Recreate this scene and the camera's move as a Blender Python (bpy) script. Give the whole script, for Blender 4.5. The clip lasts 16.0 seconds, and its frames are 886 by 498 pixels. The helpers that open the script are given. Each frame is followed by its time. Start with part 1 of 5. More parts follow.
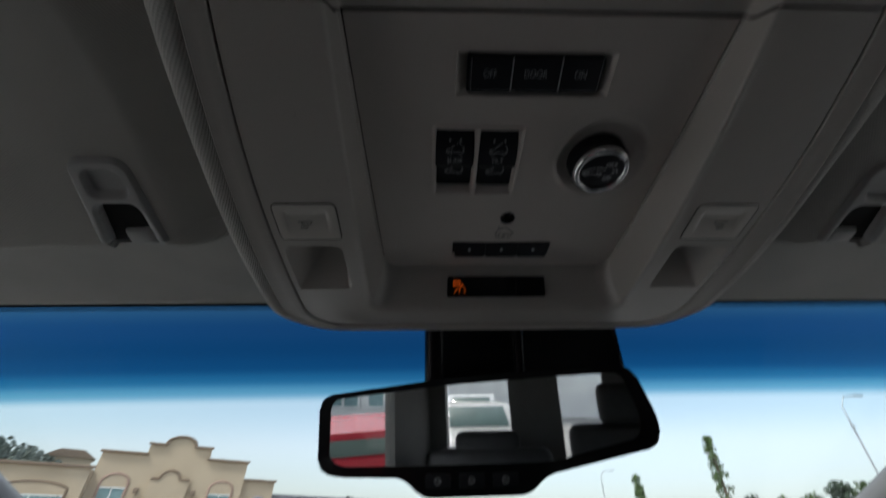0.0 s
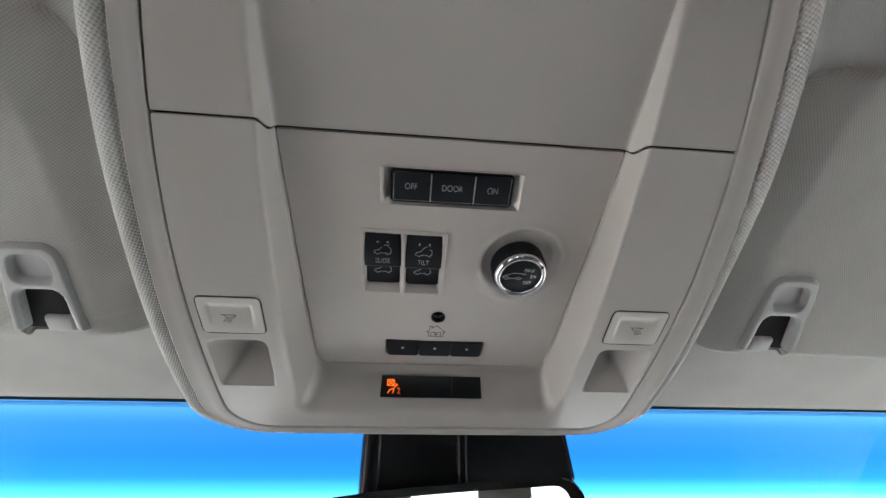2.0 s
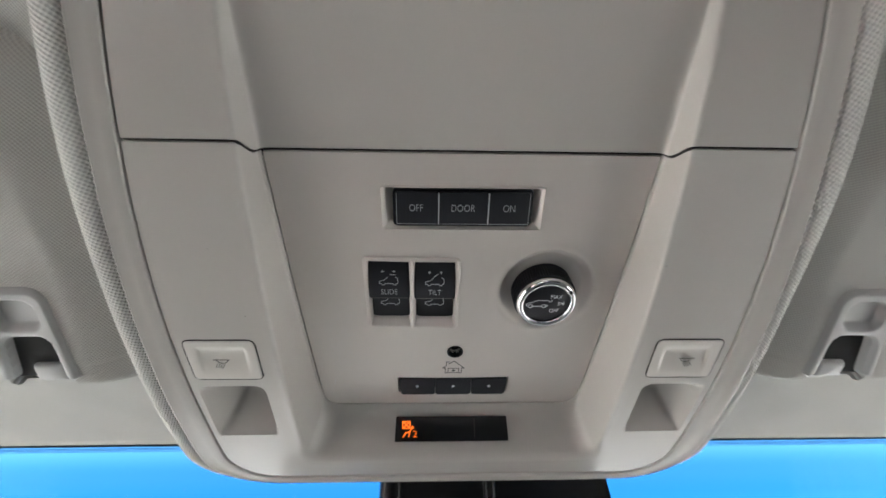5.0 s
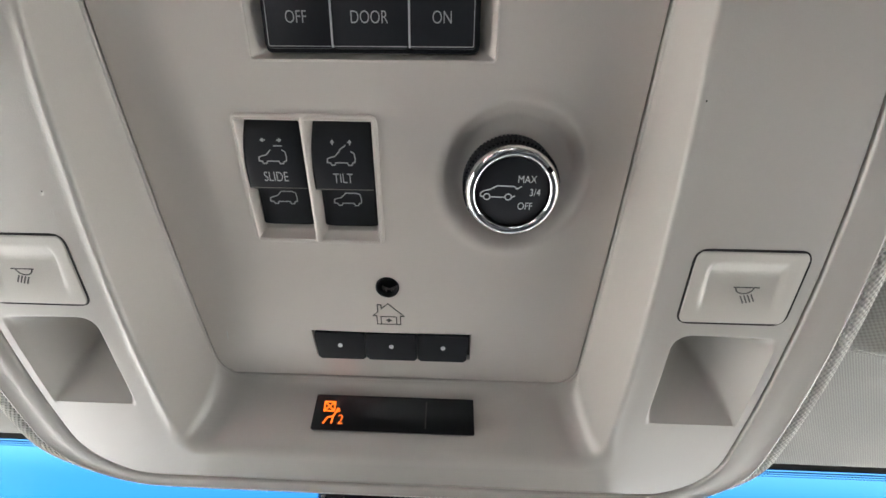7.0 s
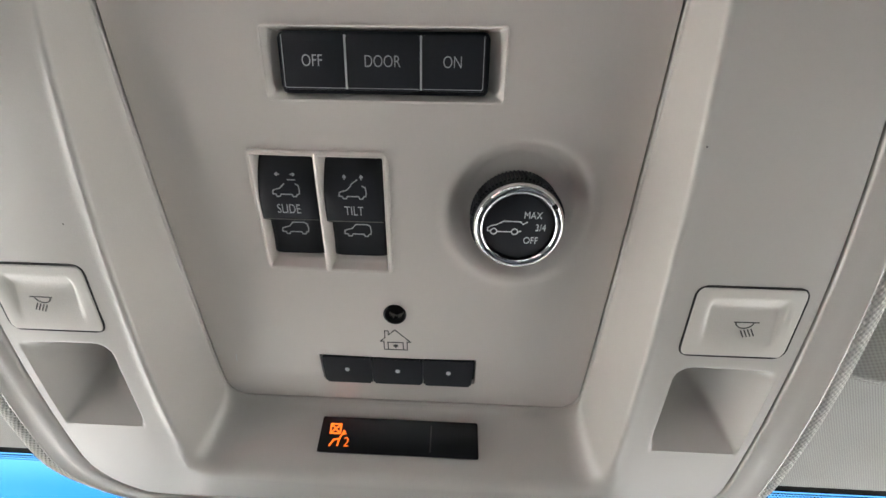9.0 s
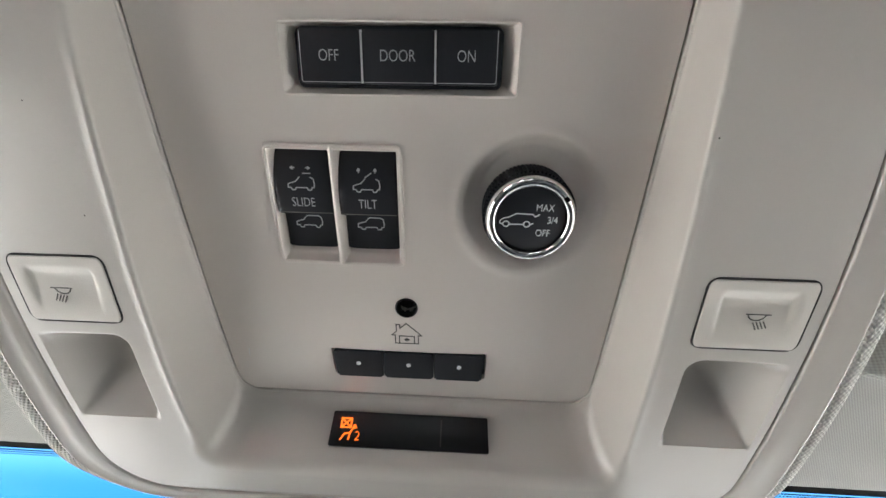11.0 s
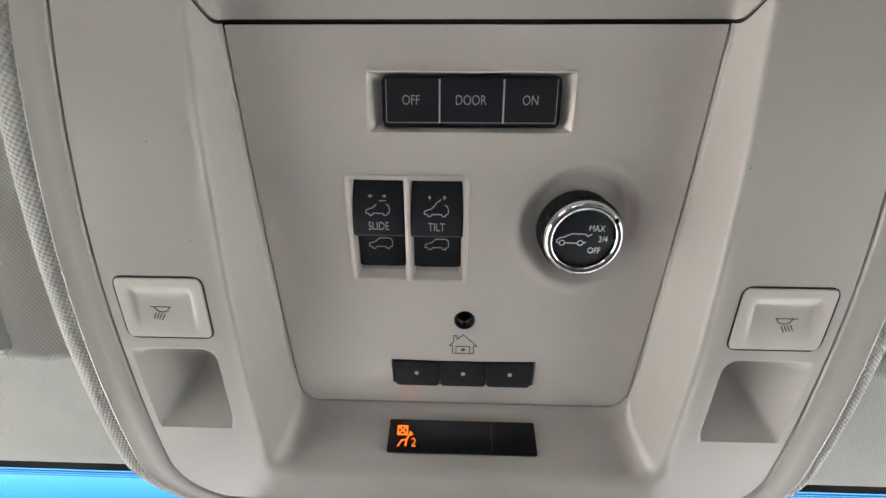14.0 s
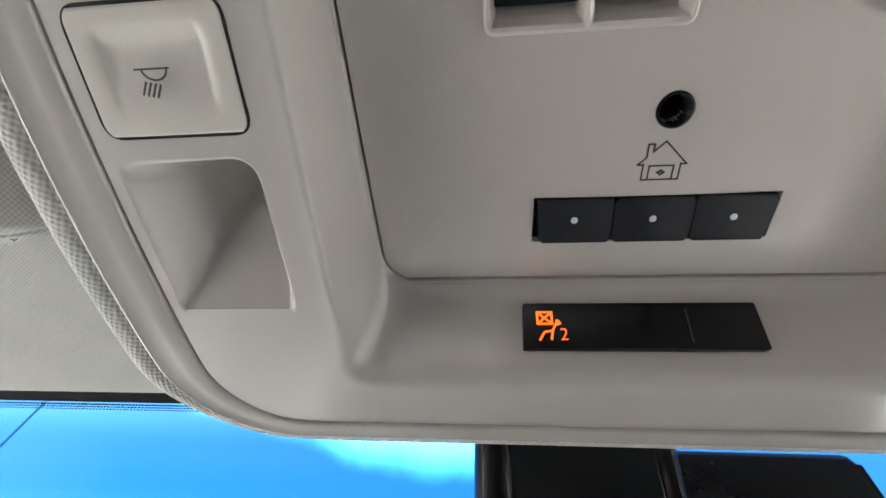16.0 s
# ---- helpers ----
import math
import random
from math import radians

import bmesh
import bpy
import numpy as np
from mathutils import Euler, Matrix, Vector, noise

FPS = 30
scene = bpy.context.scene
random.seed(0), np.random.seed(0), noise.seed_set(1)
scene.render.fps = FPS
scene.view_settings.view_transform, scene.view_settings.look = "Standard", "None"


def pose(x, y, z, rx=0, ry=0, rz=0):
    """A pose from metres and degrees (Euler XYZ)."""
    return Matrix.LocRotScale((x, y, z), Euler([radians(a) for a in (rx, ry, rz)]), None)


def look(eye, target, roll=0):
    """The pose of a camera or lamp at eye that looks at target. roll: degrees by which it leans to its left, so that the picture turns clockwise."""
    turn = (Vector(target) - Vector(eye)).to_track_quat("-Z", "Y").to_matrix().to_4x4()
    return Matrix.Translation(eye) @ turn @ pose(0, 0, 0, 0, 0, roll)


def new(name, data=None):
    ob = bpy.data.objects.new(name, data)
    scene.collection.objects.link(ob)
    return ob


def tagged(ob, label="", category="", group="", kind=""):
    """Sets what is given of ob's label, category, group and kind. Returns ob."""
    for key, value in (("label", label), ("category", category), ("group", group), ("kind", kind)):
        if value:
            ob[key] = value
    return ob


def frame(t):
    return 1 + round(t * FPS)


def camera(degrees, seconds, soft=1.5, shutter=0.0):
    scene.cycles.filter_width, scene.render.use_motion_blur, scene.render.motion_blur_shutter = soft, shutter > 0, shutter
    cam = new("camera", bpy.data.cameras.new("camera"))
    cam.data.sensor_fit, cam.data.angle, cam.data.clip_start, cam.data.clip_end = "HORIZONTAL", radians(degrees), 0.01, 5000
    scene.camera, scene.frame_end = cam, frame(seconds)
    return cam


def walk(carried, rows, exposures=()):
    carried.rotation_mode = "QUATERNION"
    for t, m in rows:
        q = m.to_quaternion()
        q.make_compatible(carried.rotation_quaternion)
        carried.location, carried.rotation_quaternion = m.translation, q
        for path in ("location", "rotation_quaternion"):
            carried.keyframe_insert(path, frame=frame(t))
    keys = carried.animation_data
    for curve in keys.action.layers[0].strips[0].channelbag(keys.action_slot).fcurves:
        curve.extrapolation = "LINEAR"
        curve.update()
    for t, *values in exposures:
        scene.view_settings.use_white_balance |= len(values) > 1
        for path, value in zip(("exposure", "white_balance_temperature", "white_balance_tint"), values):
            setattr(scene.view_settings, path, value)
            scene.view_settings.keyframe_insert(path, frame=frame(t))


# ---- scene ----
cam = camera(95.45, 16.0, 1.5, 0.5)
# The car stands nose-up on a slight slope and leans a little; CAR carries the cabin and the path in it.
CAR = Matrix.Translation((0, 0, 1.45)) @ pose(0, 0, 0, 5, 0, 0) @ Matrix.Translation((0, 0, -1.45))
CAR = Matrix.Translation((0, 0, 1.45)) @ pose(0, 0, 0, 0, -2, 0) @ Matrix.Translation((0, 0, -1.45)) @ CAR
PATH = [
    (0, (-0.05296, 0.01276, 1.45135), (-0.03618, 0.44341, 1.70485), -1.24),
    (0.5, (-0.04281, -0.00274, 1.45738), (-0.02181, 0.37856, 1.78013), 1.82),
    (1, (-0.03045, -0.00344, 1.45548), (-0.0002, 0.35478, 1.80298), -0.42),
    (1.2, (-0.02926, -0.00217, 1.44944), (0.00182, 0.35231, 1.80069), -0.33),
    (1.5, (-0.02752, 0.00328, 1.44738), (0.00774, 0.35863, 1.79737), -0.62),
    (2, (-0.02191, 0.00266, 1.44949), (0.01931, 0.36309, 1.79357), -1.79),
    (2.5, (-0.02082, -0.0065, 1.45568), (0.02037, 0.35723, 1.79627), -3.00),
    (3, (-0.02043, -0.01171, 1.45728), (0.02054, 0.35481, 1.79489), -4.14),
    (3.5, (-0.01673, -0.00821, 1.4534), (0.02571, 0.3615, 1.78733), -4.79),
    (4, (-0.0145, -0.00745, 1.45059), (0.01875, 0.35905, 1.78908), -4.27),
    (4.2, (-0.0175, -0.01192, 1.45082), (0.01138, 0.35255, 1.79189), -3.96),
    (6.3, (-0.00843, 0.11055, 1.51427), (-0.00077, 0.43017, 1.89869), 0.94),
    (6.5, (0.00577, 0.11704, 1.50769), (0.01509, 0.43924, 1.88992), 0.26),
    (7, (0.02861, 0.1177, 1.4866), (0.012, 0.43136, 1.87563), 3.70),
    (7.5, (0.02753, 0.11036, 1.49032), (0.01371, 0.42033, 1.88241), 3.69),
    (8, (0.02709, 0.10918, 1.488), (0.01385, 0.42098, 1.87864), 3.66),
    (8.5, (0.02639, 0.11075, 1.48721), (0.012, 0.4214, 1.87873), 3.87),
    (9, (0.02585, 0.10785, 1.48918), (0.00835, 0.41522, 1.88316), 4.33),
    (9.2, (0.02675, 0.10773, 1.48853), (0.00852, 0.41376, 1.88351), 4.52),
    (11.3, (0.02119, 0.11031, 1.48514), (-0.00404, 0.41377, 1.88171), 5.63),
    (11.5, (0.02011, 0.10459, 1.48795), (-0.0069, 0.41054, 1.88249), 5.81),
    (12, (0.01466, 0.10992, 1.48119), (-0.01204, 0.40787, 1.88182), 6.06),
    (12.2, (-0.00119, 0.09948, 1.46276), (-0.02866, 0.38398, 1.87301), 6.78),
    (12.5, (-0.0061, 0.09339, 1.46334), (-0.02845, 0.37143, 1.87831), 5.64),
    (13, (-0.00674, 0.09655, 1.46614), (-0.02436, 0.37803, 1.87901), 4.27),
    (13.5, (-0.00503, 0.09881, 1.46685), (-0.02139, 0.38195, 1.87863), 3.81),
    (14, (-0.00542, 0.0989, 1.46869), (-0.01933, 0.38417, 1.8791), 3.14),
    (14.5, (-0.00421, 0.10075, 1.46872), (-0.01631, 0.39385, 1.87363), 2.34),
    (14.8, (-0.00945, 0.11817, 1.45555), (-0.01895, 0.42122, 1.85313), 1.28),
    (15, (-0.02216, 0.13614, 1.43908), (-0.03541, 0.45761, 1.8218), 1.11),
    (15.2, (-0.03749, 0.15132, 1.43235), (-0.06578, 0.45111, 1.83151), 4.18),
    (15.5, (-0.05587, 0.18466, 1.48089), (-0.0886, 0.50752, 1.86127), 1.38),
    (16, (-0.05347, 0.19097, 1.49622), (-0.09833, 0.51076, 1.87795), 5.09),
]
EXPOSURES = [(0.0, 0.45, 6100, 9), (0.3, 1.0, 6000, 9), (0.6, 2.05, 5900, 9), (0.9, 2.65, 5895, 9), (1.2, 3.0, 5990, 8), (1.8, 3.27, 6170, 9), (4.2, 3.46, 6290, 9), (6.3, 3.74, 6430, 9), (7.0, 3.74, 6430, 9), (12.0, 3.79, 6430, 9), (14.5, 3.79, 6430, 9), (16.0, 3.63, 6430, 9)]
walk(cam, [(t, CAR @ look(eye, target, roll)) for t, eye, target, roll in PATH], EXPOSURES)

# ---- sky and sun ----
world = bpy.data.worlds.new("sky")
scene.world = world
world.use_nodes = True
wn, wl = world.node_tree.nodes, world.node_tree.links
sky = wn.new("ShaderNodeTexSky")
sky.sky_type, sky.sun_disc = "NISHITA", False
sky.sun_elevation, sky.sun_rotation = radians(52), radians(220)
sky.air_density, sky.dust_density, sky.ozone_density = 1.2, 2.0, 1.0
back = wn["Background"]
back.inputs["Strength"].default_value = 0.15
haze = wn.new("ShaderNodeHueSaturation")
haze.inputs["Saturation"].default_value = 0.35
wl.new(sky.outputs["Color"], haze.inputs["Color"])
sky_xy, patch_noise, patch_mix = wn.new("ShaderNodeTexCoord"), wn.new("ShaderNodeTexNoise"), wn.new("ShaderNodeMix")
patch_noise.inputs["Scale"].default_value, patch_noise.inputs["Detail"].default_value = 3.0, 8.0
wl.new(sky_xy.outputs["Generated"], patch_noise.inputs["Vector"])
# a whitened, brightened patch of sky added high ahead for overexposure, ragged at its edges
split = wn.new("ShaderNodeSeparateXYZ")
wl.new(sky_xy.outputs["Generated"], split.inputs[0])


def ease(value, lo, hi):
    """0 below lo, 1 above hi (or the other way round), eased."""
    m = wn.new("ShaderNodeMapRange")
    m.interpolation_type = "SMOOTHSTEP"
    m.inputs["From Min"].default_value, m.inputs["From Max"].default_value = lo, hi
    wl.new(value, m.inputs["Value"])
    return m.outputs["Result"]


def combined(operation, a, b):
    m = wn.new("ShaderNodeMath")
    m.operation = operation
    for socket, value in zip(m.inputs, (a, b)):
        if isinstance(value, float):
            socket.default_value = value
        else:
            wl.new(value, socket)
    return m.outputs[0]


ragged = combined("MULTIPLY_ADD", patch_noise.outputs["Fac"], 0.12)
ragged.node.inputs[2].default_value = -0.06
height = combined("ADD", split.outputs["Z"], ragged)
white_patch = combined("MULTIPLY", ease(height, 0.41, 0.49), ease(height, 0.74, 0.62))
white_patch = combined("MULTIPLY", white_patch, combined("MULTIPLY", ease(split.outputs["X"], -0.80, -0.55), ease(split.outputs["X"], 0.24, 0.02)))
white_patch = combined("MULTIPLY", white_patch, ease(split.outputs["Y"], 0.2, 0.5))
patch_ramp = wn.new("ShaderNodeMapRange")
wl.new(white_patch, patch_ramp.inputs["Value"])
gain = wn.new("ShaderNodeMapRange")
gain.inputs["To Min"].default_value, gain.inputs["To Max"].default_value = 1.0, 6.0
wl.new(patch_ramp.outputs["Result"], gain.inputs["Value"])
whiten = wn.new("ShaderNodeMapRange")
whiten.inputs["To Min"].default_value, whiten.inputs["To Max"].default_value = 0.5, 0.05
wl.new(patch_ramp.outputs["Result"], whiten.inputs["Value"])
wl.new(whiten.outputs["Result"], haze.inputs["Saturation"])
patch_mix.data_type, patch_mix.blend_type = "RGBA", "MULTIPLY"
patch_mix.inputs["Factor"].default_value = 1.0
wl.new(haze.outputs["Color"], patch_mix.inputs[6])
wl.new(gain.outputs["Result"], patch_mix.inputs[7])
wl.new(patch_mix.outputs[2], back.inputs["Color"])
sun = new("sun", bpy.data.lights.new("sun", "SUN"))
sun.data.energy, sun.data.angle, sun.data.color = 2.2, radians(10), (1.0, 0.95, 0.87)
sun.matrix_world = look((-6, -7, 12), (0, 0, 0))


# ---- materials ----
def material(name, color, rough=0.5, metal=0.0, grain=0.0, grain_scale=1500.0, mottle=0.06, mottle_scale=25.0, emit=None, spec=0.5):
    """A painted or moulded surface: base colour with two scales of variation and fine relief."""
    m = bpy.data.materials.new(name)
    m.use_nodes = True
    n, l = m.node_tree.nodes, m.node_tree.links
    b = n["Principled BSDF"]
    b.inputs["Base Color"].default_value = (*color, 1)
    b.inputs["Roughness"].default_value, b.inputs["Metallic"].default_value = rough, metal
    b.inputs["Specular IOR Level"].default_value = spec
    tc = n.new("ShaderNodeTexCoord")
    if mottle:
        big, fine = n.new("ShaderNodeTexNoise"), n.new("ShaderNodeTexNoise")
        big.inputs["Scale"].default_value, big.inputs["Detail"].default_value = mottle_scale, 6
        fine.inputs["Scale"].default_value, fine.inputs["Detail"].default_value = mottle_scale * 30, 2
        add = n.new("ShaderNodeMath")
        add.operation = "MULTIPLY_ADD"
        add.inputs[1].default_value = 0.4
        l.new(tc.outputs["Object"], big.inputs["Vector"])
        l.new(tc.outputs["Object"], fine.inputs["Vector"])
        l.new(fine.outputs["Fac"], add.inputs[0])
        l.new(big.outputs["Fac"], add.inputs[2])
        ramp = n.new("ShaderNodeValToRGB")
        ramp.color_ramp.elements[0].position, ramp.color_ramp.elements[1].position = 0.45, 0.95
        ramp.color_ramp.elements[0].color = (*[max(0, c * (1 - mottle)) for c in color], 1)
        ramp.color_ramp.elements[1].color = (*[min(1, c * (1 + mottle)) for c in color], 1)
        l.new(add.outputs[0], ramp.inputs["Fac"])
        l.new(ramp.outputs["Color"], b.inputs["Base Color"])
        rr = n.new("ShaderNodeMapRange")
        rr.inputs["To Min"].default_value, rr.inputs["To Max"].default_value = max(0.02, rough - 0.02), min(1, rough + 0.02)
        l.new(big.outputs["Fac"], rr.inputs["Value"])
        l.new(rr.outputs["Result"], b.inputs["Roughness"])
    if grain:
        g = n.new("ShaderNodeTexNoise")
        g.inputs["Scale"].default_value, g.inputs["Detail"].default_value = grain_scale, 2
        bump = n.new("ShaderNodeBump")
        bump.inputs["Strength"].default_value, bump.inputs["Distance"].default_value = grain, 0.0004
        l.new(tc.outputs["Object"], g.inputs["Vector"])
        l.new(g.outputs["Fac"], bump.inputs["Height"])
        l.new(bump.outputs["Normal"], b.inputs["Normal"])
    if emit:
        b.inputs["Emission Color"].default_value, b.inputs["Emission Strength"].default_value = (*emit[0], 1), emit[1]
    return m


def cloth(name, color, pitch, depth=0.0005, dark=0.55, coords="UV"):
    """Woven cloth: crossing waves of the given pitch in metres, as relief and as shade painted into the colour between
    the threads.
    """
    m = material(name, color, 0.95, spec=0.15, mottle=0)
    n, l = m.node_tree.nodes, m.node_tree.links
    b = n["Principled BSDF"]
    tc = n.new("ShaderNodeTexCoord")

    def sine(a, b_part):
        mul = n.new("ShaderNodeVectorMath")
        mul.operation = "DOT_PRODUCT"
        mul.inputs[1].default_value = (a, b_part, 0)
        l.new(tc.outputs[coords], mul.inputs[0])
        k = n.new("ShaderNodeMath")
        k.operation = "MULTIPLY"
        k.inputs[1].default_value = 2 * math.pi / pitch
        l.new(mul.outputs["Value"], k.inputs[0])
        s = n.new("ShaderNodeMath")
        s.operation = "SINE"
        l.new(k.outputs[0], s.inputs[0])
        return s
    s1, s2 = sine(0.9, 0.25), sine(0.25, -0.9)
    prod = n.new("ShaderNodeMath")
    prod.operation = "MULTIPLY"
    l.new(s1.outputs[0], prod.inputs[0])
    l.new(s2.outputs[0], prod.inputs[1])
    big = n.new("ShaderNodeTexNoise")
    big.inputs["Scale"].default_value = 14
    l.new(tc.outputs["Object"], big.inputs["Vector"])
    mix = n.new("ShaderNodeMath")
    mix.operation = "MULTIPLY_ADD"
    mix.inputs[1].default_value = 0.5
    l.new(prod.outputs[0], mix.inputs[0])
    l.new(big.outputs["Fac"], mix.inputs[2])
    ramp = n.new("ShaderNodeValToRGB")
    ramp.color_ramp.elements[0].position, ramp.color_ramp.elements[1].position = 0.05, 0.75
    ramp.color_ramp.elements[0].color = (*[c * dark for c in color], 1)
    ramp.color_ramp.elements[1].color = (*color, 1)
    l.new(mix.outputs[0], ramp.inputs["Fac"])
    l.new(ramp.outputs["Color"], b.inputs["Base Color"])
    bump = n.new("ShaderNodeBump")
    bump.inputs["Strength"].default_value, bump.inputs["Distance"].default_value = 0.6, depth
    l.new(prod.outputs[0], bump.inputs["Height"])
    l.new(bump.outputs["Normal"], b.inputs["Normal"])
    return m


PLASTIC = material("console_plastic", (0.475, 0.448, 0.41), 0.25, grain=0.12, grain_scale=1800, mottle=0.012, spec=0.65)
PANEL = material("panel_plastic", (0.65, 0.597, 0.549), 0.34, 0.24, grain=0.2, grain_scale=2200, mottle=0.012)
KEYCAP = material("lamp_key_plastic", (0.55, 0.52, 0.47), 0.40, grain=0.2, mottle=0.02)
BLACK = material("black_switch_plastic", (0.014, 0.015, 0.019), 0.45, spec=0.30, grain=0.2, grain_scale=2500, mottle=0.15)
GLOSS = material("black_gloss", (0.008, 0.008, 0.010), 0.30, mottle=0.2, spec=0.22)
HOLE = material("dark_hollow", (0.006, 0.006, 0.006), 0.9, mottle=0.2)
CHROME = material("chrome", (0.86, 0.86, 0.86), 0.07, 1.0, mottle=0.03)
SILVER = material("silver_line", (0.62, 0.62, 0.62), 0.35, 0.6, mottle=0.05)
PRINT = material("grey_white_print", (0.70, 0.71, 0.72), 0.6, mottle=0.03)
DIMPRINT = material("grey_print", (0.42, 0.42, 0.43), 0.6, mottle=0.03)
DARKPRINT = material("dark_print", (0.045, 0.042, 0.04), 0.6, mottle=0.05)
AMBER = material("amber_indicator", (0.8, 0.18, 0.02), 0.5, mottle=0, emit=((1.0, 0.15, 0.006), 0.12))
LINER = cloth("headliner_cloth", (0.50, 0.488, 0.456), 0.0017, 0.00016, 0.72, coords="Object")
VISORCLOTH = cloth("visor_cloth", (0.49, 0.474, 0.438), 0.0019, 0.00018, 0.76, coords="Object")
CORD = cloth("piping_cloth", (0.74, 0.72, 0.675), 0.0023, 0.0005, 0.66)
CLIPPLASTIC = material("clip_plastic", (0.37, 0.365, 0.35), 0.45, grain=0.2, mottle=0.03)
MIRRORBLACK = material("mirror_housing_black", (0.006, 0.006, 0.007), 0.25, mottle=0.1, spec=0.2)
MIRROR = material("mirror_silver", (0.82, 0.82, 0.81), 0.02, 1.0, mottle=0)
FRIT = material("black_frit", (0.005, 0.005, 0.006), 0.7, mottle=0.2, spec=0.1)
SEAT = material("dark_seat_leather", (0.035, 0.034, 0.034), 0.5, grain=0.6, grain_scale=500, mottle=0.2)
TRIM = material("grey_cabin_trim", (0.13, 0.125, 0.115), 0.6, grain=0.4, mottle=0.06)
DASH = material("dark_dashboard", (0.10, 0.097, 0.092), 0.6, grain=0.5, mottle=0.1)
CARPET = material("cabin_carpet", (0.05, 0.048, 0.045), 0.95, grain=1, grain_scale=400, mottle=0.2)
STUCCO = material("tan_stucco", (0.44, 0.355, 0.25), 0.9, grain=0.6, grain_scale=40, mottle=0.08, mottle_scale=0.6)
CORNICE = material("brown_cornice", (0.20, 0.145, 0.10), 0.8, mottle=0.12, mottle_scale=1)
PINKTRIM = material("pink_stucco_trim", (0.32, 0.22, 0.17), 0.85, mottle=0.1, mottle_scale=1)
PANE = material("window_pane", (0.16, 0.26, 0.27), 0.12, mottle=0.15, mottle_scale=0.8)
WHITEFRAME = material("white_window_frame", (0.7, 0.7, 0.68), 0.5, mottle=0.05, mottle_scale=2)
SLATE = material("grey_roof", (0.17, 0.17, 0.19), 0.8, mottle=0.15, mottle_scale=1)
ASPHALT = material("pale_paving", (0.36, 0.345, 0.325), 0.9, grain=1.0, grain_scale=60, mottle=0.25, mottle_scale=0.5)
LEAF = material("leaf_green", (0.075, 0.12, 0.035), 0.6, mottle=0.5, mottle_scale=1.5)
LEAFDARK = material("leaf_dark", (0.05, 0.075, 0.045), 0.7, mottle=0.5, mottle_scale=1.0)
# leaf green paled to grey: distance haze is painted into this colour
HAZETINTLEAF = material("haze_painted_leaf", (0.22, 0.25, 0.22), 0.9, mottle=0.3, mottle_scale=0.3)
BARK = material("bark", (0.11, 0.085, 0.06), 0.9, mottle=0.3, mottle_scale=4)
STEEL = material("galvanised_steel", (0.42, 0.43, 0.44), 0.45, 0.7, mottle=0.08, mottle_scale=3)
HILL = material("dry_hill", (0.21, 0.21, 0.15), 0.95, mottle=0.3, mottle_scale=0.05)
REDPAINT = material("red_car_paint", (0.42, 0.02, 0.035), 0.25, mottle=0.05, mottle_scale=2)
BEIGEPAINT = material("beige_car_paint", (0.74, 0.71, 0.65), 0.25, 0.3, mottle=0.04, mottle_scale=2)
CARGLASS = material("dark_car_glass", (0.10, 0.15, 0.13), 0.08, mottle=0.1, mottle_scale=2)
RUBBER = material("tyre_rubber", (0.02, 0.02, 0.02), 0.85, mottle=0.2, mottle_scale=8)


def windshield_glass():
    """Clear laminated glass with a blue shade band along its top; UV y is the distance from the top edge in metres."""
    m = bpy.data.materials.new("windshield_glass")
    m.use_nodes = True
    n, l = m.node_tree.nodes, m.node_tree.links
    n.remove(n["Principled BSDF"])
    tc, sep = n.new("ShaderNodeTexCoord"), n.new("ShaderNodeSeparateXYZ")
    l.new(tc.outputs["UV"], sep.inputs[0])
    ramp = n.new("ShaderNodeValToRGB")
    ramp.color_ramp.interpolation = "EASE"
    e = ramp.color_ramp.elements
    e[0].position, e[0].color = 0.0, (0.20, 0.36, 0.48, 1)
    e[1].position, e[1].color = 1.0, (0.95, 0.97, 0.965, 1)
    for p, c in ((0.13, (0.12, 0.28, 0.44, 1)), (0.25, (0.095, 0.265, 0.42, 1)), (0.36, (0.100, 0.29, 0.45, 1)), (0.44, (0.165, 0.41, 0.56, 1)), (0.52, (0.38, 0.63, 0.73, 1)), (0.61, (0.85, 0.92, 0.93, 1))):
        e.new(p).color = c
    rng = n.new("ShaderNodeMapRange")
    rng.inputs["From Max"].default_value = 0.27
    l.new(sep.outputs["Y"], rng.inputs["Value"])
    l.new(rng.outputs["Result"], ramp.inputs["Fac"])
    tr, gl, mix, fr = n.new("ShaderNodeBsdfTransparent"), n.new("ShaderNodeBsdfGlossy"), n.new("ShaderNodeMixShader"), n.new("ShaderNodeMath")
    gl.inputs["Roughness"].default_value = 0.02
    facing = n.new("ShaderNodeLayerWeight")
    fr.operation = "POWER"
    fr.inputs[1].default_value = 7.0
    l.new(facing.outputs["Facing"], fr.inputs[0])
    l.new(ramp.outputs["Color"], tr.inputs["Color"])
    l.new(fr.outputs[0], mix.inputs["Fac"])
    l.new(tr.outputs[0], mix.inputs[1])
    l.new(gl.outputs[0], mix.inputs[2])
    l.new(mix.outputs[0], n["Material Output"].inputs["Surface"])
    return m


GLASS = windshield_glass()


# ---- mesh helpers ----
def thing(name, label, category="", group="", kind="", at=None):
    return tagged_at(new(name), label, category, group, kind, at)


def tagged_at(ob, label, category, group, kind, at):
    ob.matrix_world = CAR if at is None else at
    return tagged(ob, label, category, group, kind)


def part(name, bm, mat, parent, label="", m=None, smooth=True):
    """Links a bmesh as ONE mesh object under a thing or a part; m is its pose within the parent."""
    me = bpy.data.meshes.new(name)
    bmesh.ops.recalc_face_normals(bm, faces=bm.faces)
    bm.to_mesh(me)
    bm.free()
    return part_mesh(name, me, mat, parent, label, m, smooth)


